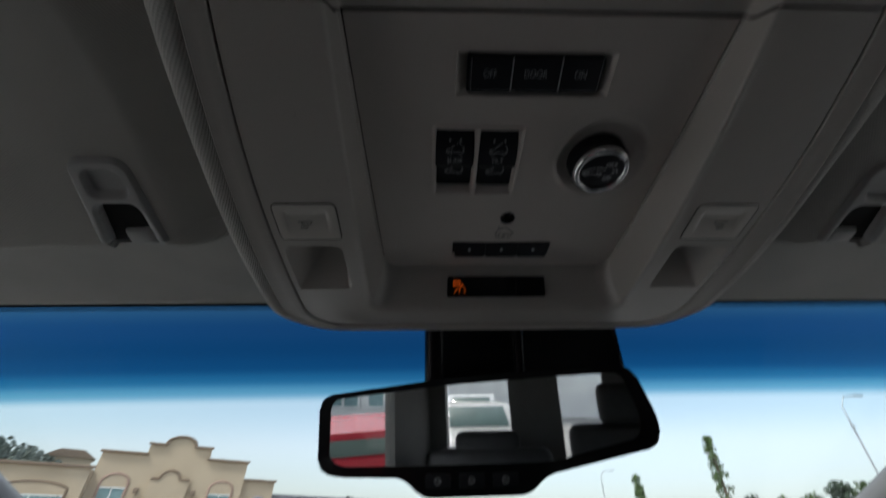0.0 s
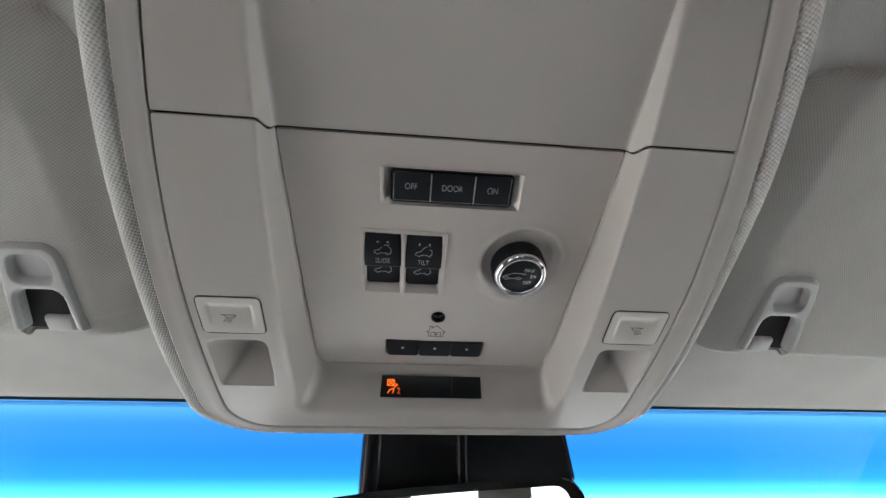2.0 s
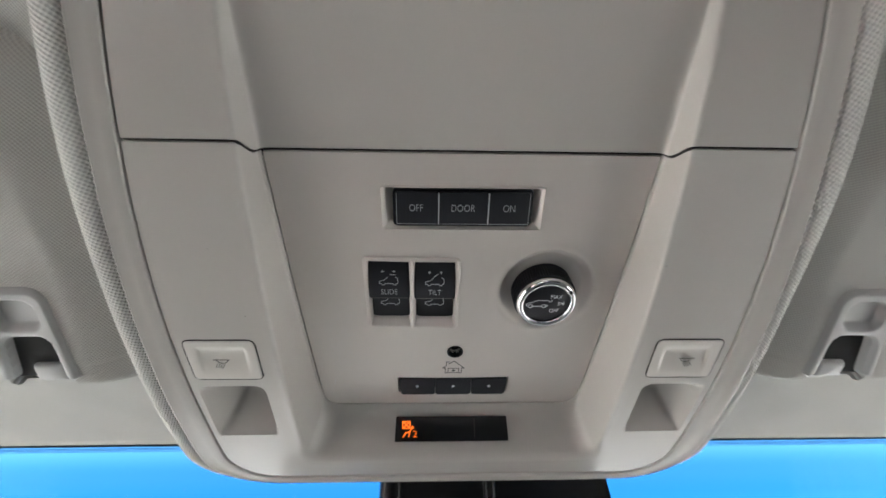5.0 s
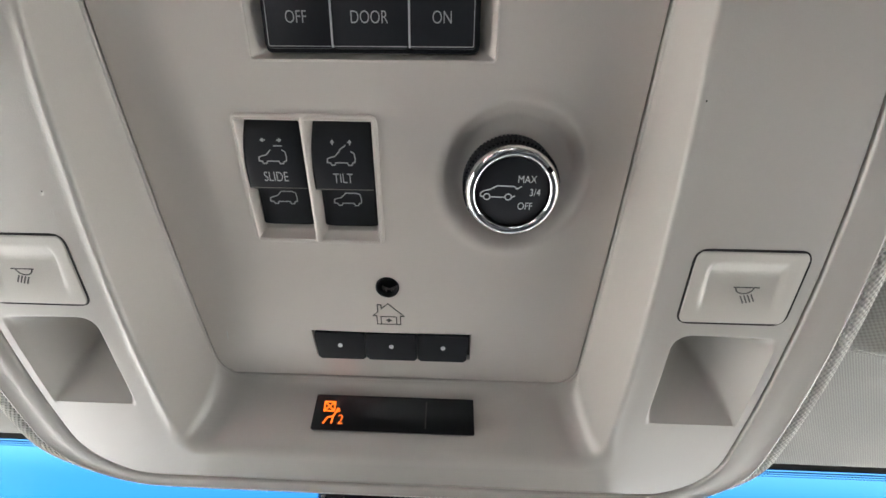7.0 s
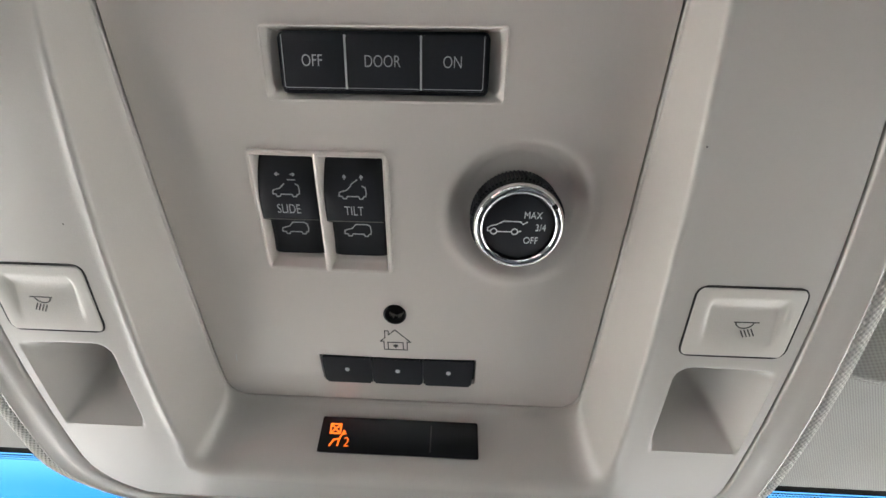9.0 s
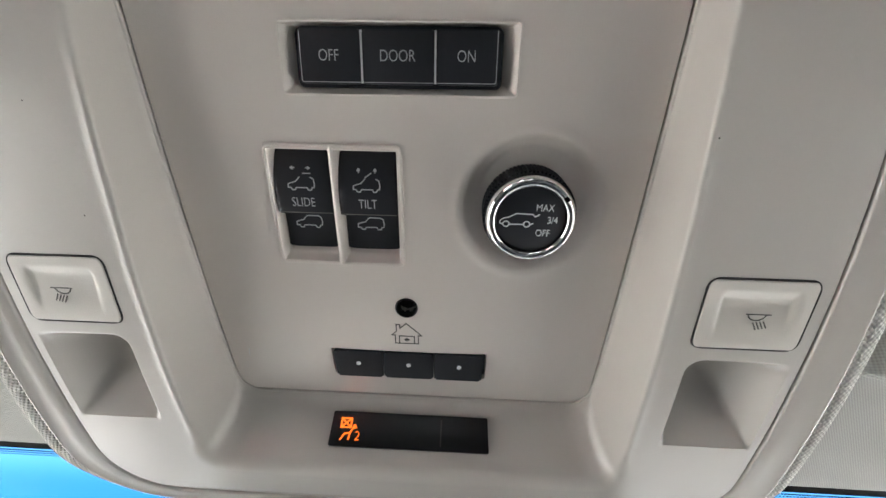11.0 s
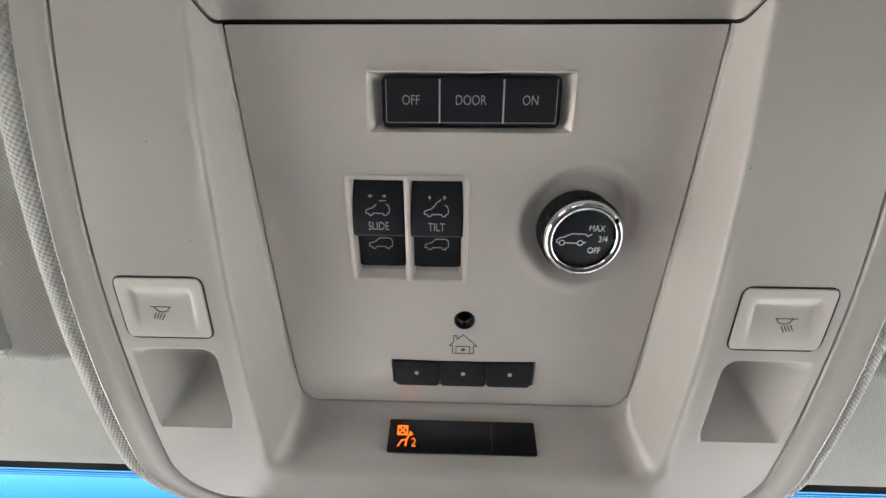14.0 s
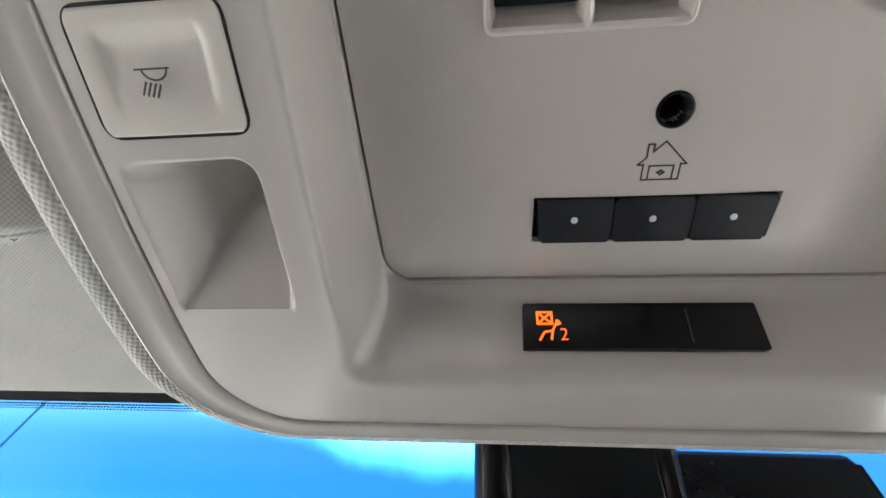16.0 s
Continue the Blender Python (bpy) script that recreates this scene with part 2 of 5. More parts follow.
def part_mesh(name, me, mat, parent, label="", m=None, smooth=True):
    if not me.materials:
        me.materials.append(mat)
    if smooth:
        me.polygons.foreach_set("use_smooth", [True] * len(me.polygons))
        me.set_sharp_from_angle(angle=radians(38))
    ob = new(name, me)
    ob.parent = parent
    if m is not None:
        ob.matrix_local = m
    return tagged(ob, label) if label else ob


def solo(name, bm, mat, label, category="", group="", kind="", at=None, smooth=True):
    ob = part(name, bm, mat, None, "", None, smooth)
    return tagged_at(ob, label, category, group, kind, at)


def sheet(us, vs, place, thick=0.003):
    """A shell over a grid: place(u, v) gives a point; the back lies thick above it. UVs hold u and v in metres."""
    bm = bmesh.new()
    uv = bm.loops.layers.uv.new("uv")
    low = [[bm.verts.new(place(u, v)) for u in us] for v in vs]
    top = [[bm.verts.new(a.co + Vector((0, 0, thick))) for a in row] for row in low]

    def face(q, c):
        f = bm.faces.new(q)
        for loop, (a, b) in zip(f.loops, c):
            loop[uv].uv = (a, b)
    for j in range(len(vs) - 1):
        for i in range(len(us) - 1):
            c = [(us[i], vs[j]), (us[i], vs[j + 1]), (us[i + 1], vs[j + 1]), (us[i + 1], vs[j])]
            face((low[j][i], low[j + 1][i], low[j + 1][i + 1], low[j][i + 1]), c)
            face((top[j][i], top[j][i + 1], top[j + 1][i + 1], top[j + 1][i]), [c[0], c[3], c[2], c[1]])
    rim = [(j, 0) for j in range(len(vs))] + [(len(vs) - 1, i) for i in range(1, len(us))]
    rim += [(j, len(us) - 1) for j in range(len(vs) - 2, -1, -1)] + [(0, i) for i in range(len(us) - 2, 0, -1)]
    for (a, b), (c, d) in zip(rim, rim[1:] + rim[:1]):
        face((low[a][b], top[a][b], top[c][d], low[c][d]), [(us[b], vs[a])] * 2 + [(us[d], vs[c])] * 2)
    return bm


def lines(lo, hi, step, *extra):
    """Grid lines from lo to hi, with more of them where extra says: (a, b, n)."""
    some = set(np.round(np.linspace(lo, hi, max(2, int(round((hi - lo) / step)) + 1)), 6))
    for a, b, n in extra:
        some |= set(np.round(np.linspace(a, b, n), 6))
    out = [float(v) for v in sorted(some) if lo - 1e-9 <= v <= hi + 1e-9]
    kept = [out[0]]
    for v in out[1:]:
        if v - kept[-1] > 0.00012:
            kept.append(v)
    return kept


def mirrored(*extra):
    return [*extra, *[(-b, -a, n) for a, b, n in extra]]


def box(sx, sy, sz, bevel=0.0, seg=2, at=(0, 0, 0), bm=None):
    bm = bm or bmesh.new()
    made = bmesh.ops.create_cube(bm, size=1.0, matrix=Matrix.Translation(at) @ Matrix.Diagonal((sx, sy, sz, 1)))
    if bevel:
        edges = list({e for v in made["verts"] for e in v.link_edges})
        bmesh.ops.bevel(bm, geom=edges, offset=bevel, segments=seg, profile=0.5, affect="EDGES")
    return bm


def prism(outline, z0, z1, bevel=0.0, seg=2):
    """A slab with the given outline in local x, y, bevelled at its outer (z1) edge."""
    bm = bmesh.new()
    a = [bm.verts.new((x, y, z0)) for x, y in outline]
    b = [bm.verts.new((x, y, z1)) for x, y in outline]
    bm.faces.new(list(reversed(a)))
    bm.faces.new(b)
    for i in range(len(a)):
        j = (i + 1) % len(a)
        bm.faces.new((a[i], a[j], b[j], b[i]))
    if bevel:
        rim = [e for e in bm.edges if all(abs(v.co.z - z1) < 1e-7 for v in e.verts)]
        bmesh.ops.bevel(bm, geom=rim, offset=bevel, segments=seg, profile=0.5, affect="EDGES")
    return bm


def rounded(points, r, n=5):
    """Rounds the corners of an outline."""
    out = []
    for i, p in enumerate(points):
        p, a, b = Vector(p), Vector(points[i - 1]), Vector(points[(i + 1) % len(points)])
        u, v = (a - p), (b - p)
        d = min(r, u.length * 0.45, v.length * 0.45)
        s, e = p + u.normalized() * d, p + v.normalized() * d
        for k in range(n + 1):
            t = k / n
            out.append(tuple((1 - t) ** 2 * s + 2 * t * (1 - t) * p + t * t * e))
    return out


def rect(x0, x1, y0, y1):
    return [(x0, y0), (x1, y0), (x1, y1), (x0, y1)]


def tube(points, radii, sides=16, squash=1.0):
    """A tube along a line; its UVs run along and round it in metres."""
    bm = bmesh.new()
    uv = bm.loops.layers.uv.new("uv")
    points = [Vector(p) for p in points]
    rings, run = [], [0.0]
    for i, p in enumerate(points):
        if i:
            run.append(run[-1] + (p - points[i - 1]).length)
        way = (points[min(i + 1, len(points) - 1)] - points[max(i - 1, 0)]).normalized()
        side = way.cross(Vector((0, 0, 1)))
        side = side.normalized() if side.length > 1e-6 else Vector((1, 0, 0))
        up = side.cross(way)
        r = radii[i] if hasattr(radii, "__len__") else radii
        rings.append([bm.verts.new(p + r * (math.cos(a) * side + squash * math.sin(a) * up)) for a in np.linspace(0, 2 * math.pi, sides, endpoint=False)])
    r0 = max(radii) if hasattr(radii, "__len__") else radii
    for i in range(len(rings) - 1):
        for k in range(sides):
            k2 = (k + 1) % sides
            f = bm.faces.new((rings[i][k], rings[i][k2], rings[i + 1][k2], rings[i + 1][k]))
            for loop, (a, b) in zip(f.loops, ((i, k), (i, k + 1), (i + 1, k + 1), (i + 1, k))):
                loop[uv].uv = (run[a], 2 * math.pi * r0 * b / sides)
    bm.faces.new(list(reversed(rings[0])))
    bm.faces.new(rings[-1])
    return bm


def lathe(profile, sides=48):
    """Turns a profile of (radius, height) about local z."""
    bm = bmesh.new()
    rings = []
    for r, h in profile:
        rings.append([bm.verts.new((r * math.cos(a), r * math.sin(a), h)) for a in np.linspace(0, 2 * math.pi, sides, endpoint=False)] if r > 1e-6 else [bm.verts.new((0, 0, h))])
    for a, b in zip(rings, rings[1:]):
        for k in range(sides):
            k2 = (k + 1) % sides
            q = [a[k % len(a)], a[k2 % len(a)], b[k2 % len(b)], b[k % len(b)]]
            q = list(dict.fromkeys(q))
            if len(q) > 2:
                bm.faces.new(q)
    return bm


def strokes(polylines, width, height=0.00012):
    """Printed lines: thin raised bars along polylines in local x, y."""
    bm = bmesh.new()
    for line in polylines:
        for (x0, y0), (x1, y1) in zip(line, line[1:]):
            d = Vector((x1 - x0, y1 - y0))
            if d.length < 1e-7:
                continue
            m = Matrix.Translation(((x0 + x1) / 2, (y0 + y1) / 2, height / 2)) @ Matrix.Rotation(math.atan2(d.y, d.x), 4, "Z")
            bmesh.ops.create_cube(bm, size=1.0, matrix=m @ Matrix.Diagonal((d.length + width * 0.7, width, height, 1)))
    return bm


def letters(text, size, mat, parent, m, name="lettering", wide=1.0):
    """Raised print in the built-in font, centred on m."""
    cu = bpy.data.curves.new(name, "FONT")
    cu.body, cu.size, cu.align_x, cu.align_y, cu.extrude = text, size, "CENTER", "CENTER", 0.00008
    cu.offset = -0.010 * size
    tmp = bpy.data.objects.new(name, cu)
    scene.collection.objects.link(tmp)
    me = bpy.data.meshes.new_from_object(tmp)
    bpy.data.objects.remove(tmp)
    ob = part_mesh(name, me, mat, parent, "", m @ Matrix.Diagonal((wide, 1, 1, 1)), smooth=False)
    return ob


def smooth01(t):
    t = min(1.0, max(0.0, t))
    return t * t * (3 - 2 * t)


# ---- the overhead console's form ----
def back_z(y):
    d = 0.03 - y
    return 1.6596 + 0.30 * d - 0.6 * d * d


def wing_z(y):
    d = y - 0.1045
    return 1.625 - 0.41 * d + 0.72 * d * d if y > 0.03 else back_z(y)


def floor_z(y):
    d = y - 0.114
    return 1.6365 - 0.25 * d + 0.29 * d * d if y > 0.03 else back_z(y)


def crown(x, y):
    """The switch panel is crowned: its middle hangs a little below its edges."""
    return 0.0030 * max(0.0, 1 - (x / 0.0925) ** 2) * smooth01((y - 0.114) / 0.03) * smooth01((0.292 - y) / 0.025)


def floor_slope(y):
    return (floor_z(y + 0.001) - floor_z(y - 0.001)) / 0.002


def wing_slope(y):
    return (wing_z(y + 0.001) - wing_z(y - 0.001)) / 0.002


def on_surface(x, y, z, s, lift=0.0):
    """A pose on the console's underside: local x to the right, y towards the rear, z out of the surface."""
    c = math.hypot(1, s)
    X, Y, N = Vector((1, 0, 0)), Vector((0, -1, -s)) / c, Vector((0, s, -1)) / c
    p = Vector((x, y, z)) + lift * N
    return Matrix(((X.x, Y.x, N.x, p.x), (X.y, Y.y, N.y, p.y), (X.z, Y.z, N.z, p.z), (0, 0, 0, 1)))


def on_panel(x, y, lift=0.0):
    return on_surface(x, y, floor_z(y) - crown(x, y), floor_slope(y), lift)


def on_wing(x, y, lift=0.0):
    return on_surface(x, y, wing_z(y), wing_slope(y), lift)


def panel_edge(y):
    """Half the width of the switch panel."""
    d = min(0.011, max(0.0, y - 0.2817))
    return 0.0925 - 0.0300 * max(0.0, y - 0.114) - 0.8 * (0.011 - math.sqrt(0.011 ** 2 - d * d))


def wall_base(y):
    """Where the groove round the switch panel lies."""
    return 0.0925 - 0.0300 * max(0.0, y - 0.114)


def seam_share(x, drop):
    """How far the seam has come down the recess's wall: 1 on the panel's level, 0 on the wing; drop is the height below the panel."""
    return min(1.0, max(0.0, (0.0195 - (abs(x) - 0.0929) - drop) / 0.0180))


def pocket(x, y):
    """Depth of the map lamp's hollow: deepest at its inner rear corner, with a slanting rear wall."""
    u, v = (0.1455 - abs(x)) / 0.0375, (0.2795 - y) / 0.0465
    if 0 < u < 1 and 0 < v < 1:
        dx, dy, r = (1 - u) * 0.0375, (1 - v) * 0.0465, 0.0080
        near = r - math.hypot(r - dx, r - dy) if dx < r and dy < r else min(dx, dy)
        a, b = max(1e-6, dx / 0.0036), max(1e-6, dy / 0.0105)
        return 0.041 * min(u, v) ** 0.9 * smooth01(1 / math.hypot(1 / a, 1 / b)) * smooth01(near / 0.0030)
    return 0.0


def bow(y):
    """The console narrows a little towards the rear."""
    d = max(0.0, 0.22 - max(y, -0.02))
    return 0.44 * d * d


# Lines round the recess: the foot of its wall, the wall's lower corner and the outline of the whole face. Each runs up one side,
# round a front corner and across to the middle, with matching points, so that ruled surfaces join them.
SIDE = lines(0.1045, 0.262, 0.004, (0.1045, 0.13, 10), (0.1980, 0.2300, 17), (0.2325, 0.2400, 20))


def half_line(x_of, front, r, n_arc=16, n_front=26):
    end = front - r
    pts = [(x_of(y), y) for y in SIDE]
    pts += [(x_of(0.262 + (end - 0.262) * t), 0.262 + (end - 0.262) * t) for t in np.linspace(0, 1, 24)[1:]]
    w = x_of(end)
    pts += [(w - r + r * math.cos(a), end + r * math.sin(a)) for a in np.linspace(0, math.pi / 2, n_arc)[1:]]
    return pts + [((w - r) * t, front) for t in np.linspace(1, 0, n_front)[1:]]


def foot_x(y):
    return wall_base(y) + 0.0004


def corner_x(y):
    return 0.0968


def outline_x(y):
    return 0.1490 - bow(y)


def sheared(t, y, side):
    """Moves the rear edge to the seam, by its share t; side is 1 for the face in front of it, -1 for the door behind it."""
    seam, half = 0.0100 * smooth01(t), 0.0007 + 0.0008 * t * (1 - t)
    if side > 0:
        return y + (seam + half) * max(0.0, 1 - (y - 0.1045) / 0.025)
    return y + (seam - half) * smooth01((y - 0.06) / 0.0445)


def bend(a, b, c, n):
    """A rounded corner from a by way of b to c."""
    return [a * (1 - t) ** 2 + b * 2 * t * (1 - t) + c * t * t for t in np.linspace(0, 1, n)]


def wall_profile(f, c, o, side, soft=0.0034):
    """From the foot f of the recess's wall down to its corner c, round it and out to o: points in space."""
    f3 = Vector((f[0], f[1], floor_z(f[1])))
    c3 = Vector((c[0], c[1], wing_z(c[1])))
    deep = (c3 - f3).length
    out = Vector((o[0] - c[0], o[1] - c[1], 0))
    out = out.normalized() * min(soft * 1.3, out.length * 0.3)
    e3 = Vector((c[0] + out.x, c[1] + out.y, 0))
    e3.z = wing_z(e3.y)
    steep = smooth01((f3.z - c3.z) / 0.012)
    ridge = c3 - Vector((0, 0, 0.0008 * steep))
    turn = f3.lerp(ridge, 1 - min(soft, 0.4 * deep) / max(deep, 1e-6))
    if side > 0:
        way = Vector((c[0] - f[0], c[1] - f[1], 0)).normalized()
        start = [f3 + Vector((0, 0, 0.012)), f3 + Vector((0, 0, 0.0002)), f3 + way * 0.0002 + Vector((0, 0, -0.0003)), f3 + way * 0.0005 + Vector((0, 0, -0.0005)), f3 + way * 0.0010 + Vector((0, 0, -0.0006)), f3 + way * 0.0013 + Vector((0, 0, -0.0010))]
    else:
        start = bend(f3 - Vector((0.004, 0, 0)), f3 + Vector((0.0004, 0, 0)), f3.lerp(ridge, 0.2), 9)
    # the front wall curves down from the panel; the side walls are straight
    ahead = max(0.0, (Vector((c[0] - f[0], c[1] - f[1], 0)).normalized()).y) ** 2 if side > 0 else 0.0
    knee = start[-1].lerp(turn, 0.5).lerp(f3 + Vector((0, 0.0105, -0.0022)), ahead)
    return start + bend(start[-1], knee, turn, 10)[1:-1] + bend(turn, ridge, e3, 10)


def face_points(f, c, o, side, shares):
    rim = wall_profile(f, c, o, side, 0.0021 + 0.0035 * smooth01((c[1] - 0.285) / 0.025))
    e = rim[-1]
    pts = rim + [Vector((e.x + (o[0] - e.x) * q, e.y + (o[1] - e.y) * q, 0)) for q in shares]
    for i, p in enumerate(pts):
        y = sheared(seam_share(p.x, floor_z(p.y) - p.z) if i < len(rim) else 0.0, p.y, side)
        if i < len(rim):
            # keep the profile as the edge moves to the seam
            old_f, old_c = floor_z(p.y), wing_z(p.y)
            k = 0.0 if abs(old_c - old_f) < 1e-7 else (p.z - old_f) / (old_c - old_f)
            p.z = floor_z(y) + k * (wing_z(y) - floor_z(y))
        else:
            p.z = wing_z(y)
            if side > 0:
                p.z += pocket(p.x, y) + 0.0005 * smooth01((y - 0.334) / 0.003)
                if abs(p.x - 0.1258) < 0.0168 and abs(y - 0.2144) < 0.0122:
                    p.z += 0.005
        p.y = y
    return pts


def strip(rows):
    """A surface over rows of points, with UVs in metres along its run and across it."""
    bm = bmesh.new()
    uv = bm.loops.layers.uv.new("uv")
    vs = [[bm.verts.new(p) for p in r] for r in rows]
    for i in range(len(vs) - 1):
        for j in range(len(vs[0]) - 1):
            q = (vs[i][j], vs[i][j + 1], vs[i + 1][j + 1], vs[i + 1][j])
            f = bm.faces.new(q)
            for loop in f.loops:
                loop[uv].uv = (loop.vert.co.x, loop.vert.co.y)
    return bm


def backed(rows, at_start, deep=0.0013):
    """Adds a returned edge along the first or last row, turned away from the cabin."""
    row = rows[0] if at_start else rows[-1]
    turned = []
    for j, p in enumerate(row):
        d = row[min(j + 1, len(row) - 1)] - row[max(j - 1, 0)]
        n = Vector((-d.z, 0, d.x))
        n = n.normalized() if n.length > 1e-9 else Vector((0, 0, 1))
        turned.append(p + n * (deep if n.z >= -0.05 else -deep))
    return [turned] + rows if at_start else rows + [turned]


console = thing("overhead_console", "grey-beige plastic overhead console with switches, mounted on the headliner", "overhead console")
SHARES = [q for q in lines(0.0, 1.0, 0.05, (0.10, 0.32, 34), (0.88, 1.0, 10))][1:]
feet, corners, outlines = half_line(foot_x, 0.2934, 0.0115), half_line(corner_x, 0.3135, 0.0105), half_line(outline_x, 0.3370, 0.034)
rows = [face_points(f, c, o, 1, SHARES) for f, c, o in zip(feet, corners, outlines)]
for r in rows:
    r.append(r[-1] + Vector((0, 0, 0.006)))
front_profile = rows[0]
rows = backed(rows, True)
rows += [[Vector((-p.x, p.y, p.z)) for p in r] for r in reversed(rows[:-1])]
part("body", strip(rows), PLASTIC, console)


def outer_bow(y):
    d = max(0.0, 0.28 - max(y, -0.02))
    return 0.28 * d * d


def rail(w, front, r, lift, share=0.0, back=-0.14, n_side=40, n_arc=16, n_front=24):
    """A line round the console: up one side, across the front and back down the other."""
    half = [(w, y) for y in np.linspace(back, front - r, n_side)]
    half += [(w - r + r * math.cos(a), front - r + r * math.sin(a)) for a in np.linspace(0, math.pi / 2, n_arc)[1:]]
    half += [(x, front) for x in np.linspace(w - r, 0, n_front)[1:]]
    pts = [(x - (bow(y) * (1 - share) + outer_bow(y) * share) * (x / w), y, wing_z(y) + lift) for x, y in half]
    return [Vector(p) for p in pts] + [Vector((-x, y, z)) for x, y, z in reversed(pts[:-1])]


def loft(rails):
    bm = bmesh.new()
    uv = bm.loops.layers.uv.new("uv")
    rows = [[bm.verts.new(p) for p in r] for r in rails]
    wide = [0.0]
    for a, b in zip(rails, rails[1:]):
        wide.append(wide[-1] + (a[0] - b[0]).length)
    run = [0.0]
    for a, b in zip(rails[0], rails[0][1:]):
        run.append(run[-1] + (a - b).length)
    for j in range(len(rows) - 1):
        for i in range(len(rows[0]) - 1):
            f = bm.faces.new((rows[j][i], rows[j][i + 1], rows[j + 1][i + 1], rows[j + 1][i]))
            for loop, (a, b) in zip(f.loops, ((i, j), (i + 1, j), (i + 1, j + 1), (i, j + 1))):
                loop[uv].uv = (run[a], wide[b])
    return bm


part("frame", loft([rail(0.1503, 0.3382, 0.0349, 0.006), rail(0.1503, 0.3382, 0.0349, 0.0005), rail(0.1506, 0.3384, 0.035, -0.0003), rail(0.1512, 0.3388, 0.0352, -0.0007, 0.02), rail(0.1570, 0.3402, 0.038, -0.0009, 0.4),
                    rail(0.1632, 0.3430, 0.042, -0.0012, 0.8), rail(0.1640, 0.3435, 0.0423, -0.0017, 0.86), rail(0.1646, 0.3439, 0.0426, -0.0016, 0.92), rail(0.1651, 0.3443, 0.043, -0.0006, 0.96), rail(0.1654, 0.3446, 0.0435, 0.0010, 1.0), rail(0.1655, 0.3449, 0.0435, 0.012, 1.0)]), PLASTIC, console)
part("frame_gap", loft([rail(0.1470, 0.3350, 0.0335, 0.0040), rail(0.1508, 0.3387, 0.0350, 0.0040)]), HOLE, console, "dark gap inside the frame")
cord_line = rail(0.1731, 0.3506, 0.047, 0.0052, 1.0)
cord_radius = []
for p in cord_line:
    full = 0.0065 - 0.0005 * smooth01((p.y - 0.12) / 0.15) - 0.0016 * smooth01((p.y - 0.312) / 0.030)
    thin = full * (0.31 if p.x > 0 else 0.10) * smooth01((p.y - 0.10) / 0.09) * smooth01((abs(p.x) - 0.10) / 0.06)
    away = Vector((math.copysign(max(abs(p.x) - 0.126, 0.001), p.x), max(0.0, p.y - 0.3036), 0)).normalized()
    p -= away * thin
    cord_radius.append(full - thin)
part("piping", tube(cord_line, cord_radius, 20), CORD, console, "woven cloth piping round the console")
part("skirt", loft([rail(0.1744, 0.3530, 0.048, 0.006, 1.0), rail(0.1765, 0.354, 0.048, 0.03, 1.0), rail(0.178, 0.355, 0.048, 0.075, 1.0)]), LINER, console, "cloth-covered side of the console")


# ---- the sunglasses door behind the seam ----
DOOR_SHARES = lines(0.0, 1.0, 0.1)[1:]


def door_row(v):
    o = (0.1490 - bow(v), v)
    half = face_points((wall_base(0.114) + 0.0004, v), (corner_x(v), v), o, -1, DOOR_SHARES)
    inner = []
    for x in np.linspace(0, half[0].x, 22)[:-1]:
        y = sheared(1.0, v, -1)
        inner.append(Vector((float(x), y, floor_z(y))))
    half = inner + half
    return [Vector((-p.x, p.y, p.z)) for p in reversed(half[1:])] + half


rows = [door_row(v) for v in lines(-0.14, 0.1045, 0.006, (0.02, 0.10, 24), (0.10, 0.1045, 6))]
rear_edge = rows[-1]
door = part("sunglasses_door", strip(backed(rows, False)), PLASTIC, console, "closed sunglasses holder door")
part("release_tab", box(0.071, 0.0200, 0.0070, 0.0030, 6), CHROME, door, "chrome release tab", on_panel(0, 0.0408, 0.0004))
gap = backed([rear_edge], False, 0.0014)[-1]
part("seam_gap", strip([[p + Vector((0, d, 0)) for p in gap] for d in (-0.0016, 0.0044)]), HOLE, console, "dark gap behind the sunglasses door")


# ---- the switch panel ----
KNOB, DISH = (0.0474, 0.1916), (0.0490, 0.1900)


def panel_place(u, v):
    y = v
    ax, e = abs(u), panel_edge(y) - 0.0005
    x = u if ax < 0.077 else math.copysign(0.077 + (ax - 0.077) * (e - 0.077) / (0.0925 - 0.077), u)
    z = floor_z(y) - crown(x, y)
    # bowl for the lamp-mode keys
    ax = abs(x)
    side, ends = (0.0394 - ax) / 0.0050, min((y - 0.1307) / 0.0022, (0.1514 - y) / 0.0024)
    z += 0.0045 * max(0.0, min(1.0, side, ends))
    # wells for the two roof switches, with a fine raised rim
    for a, b in ((-0.0497, -0.0264), (-0.0247, -0.0013)):
        d = min(x - a, b - x, y - 0.1698, 0.2146 - y)
        if d > 0:
            z += 0.0075 * smooth01(d / 0.0016) * (1 - 0.35 * smooth01((y - 0.2085) / 0.005))
    d = min(x + 0.0509, -0.0001 - x, y - 0.1685, 0.2160 - y)
    if d > 0:
        z -= 0.0012 * smooth01(d / 0.0010)
    # dish round the knob
    r = math.hypot(x - DISH[0], y - DISH[1])
    z += 0.0048 * (1 - smooth01((r - 0.0205) / 0.0066)) - 0.0005 * math.exp(-((r - 0.0282) / 0.0022) ** 2)
    # hollow for the three home keys and the sensor hole
    d = min(0.0358 - ax, y - 0.2610, 0.2768 - y)
    if d > 0:
        z += 0.005
    if math.hypot(x, y - 0.2363) < 0.0043:
        z += 0.006
    return (x, y, z)


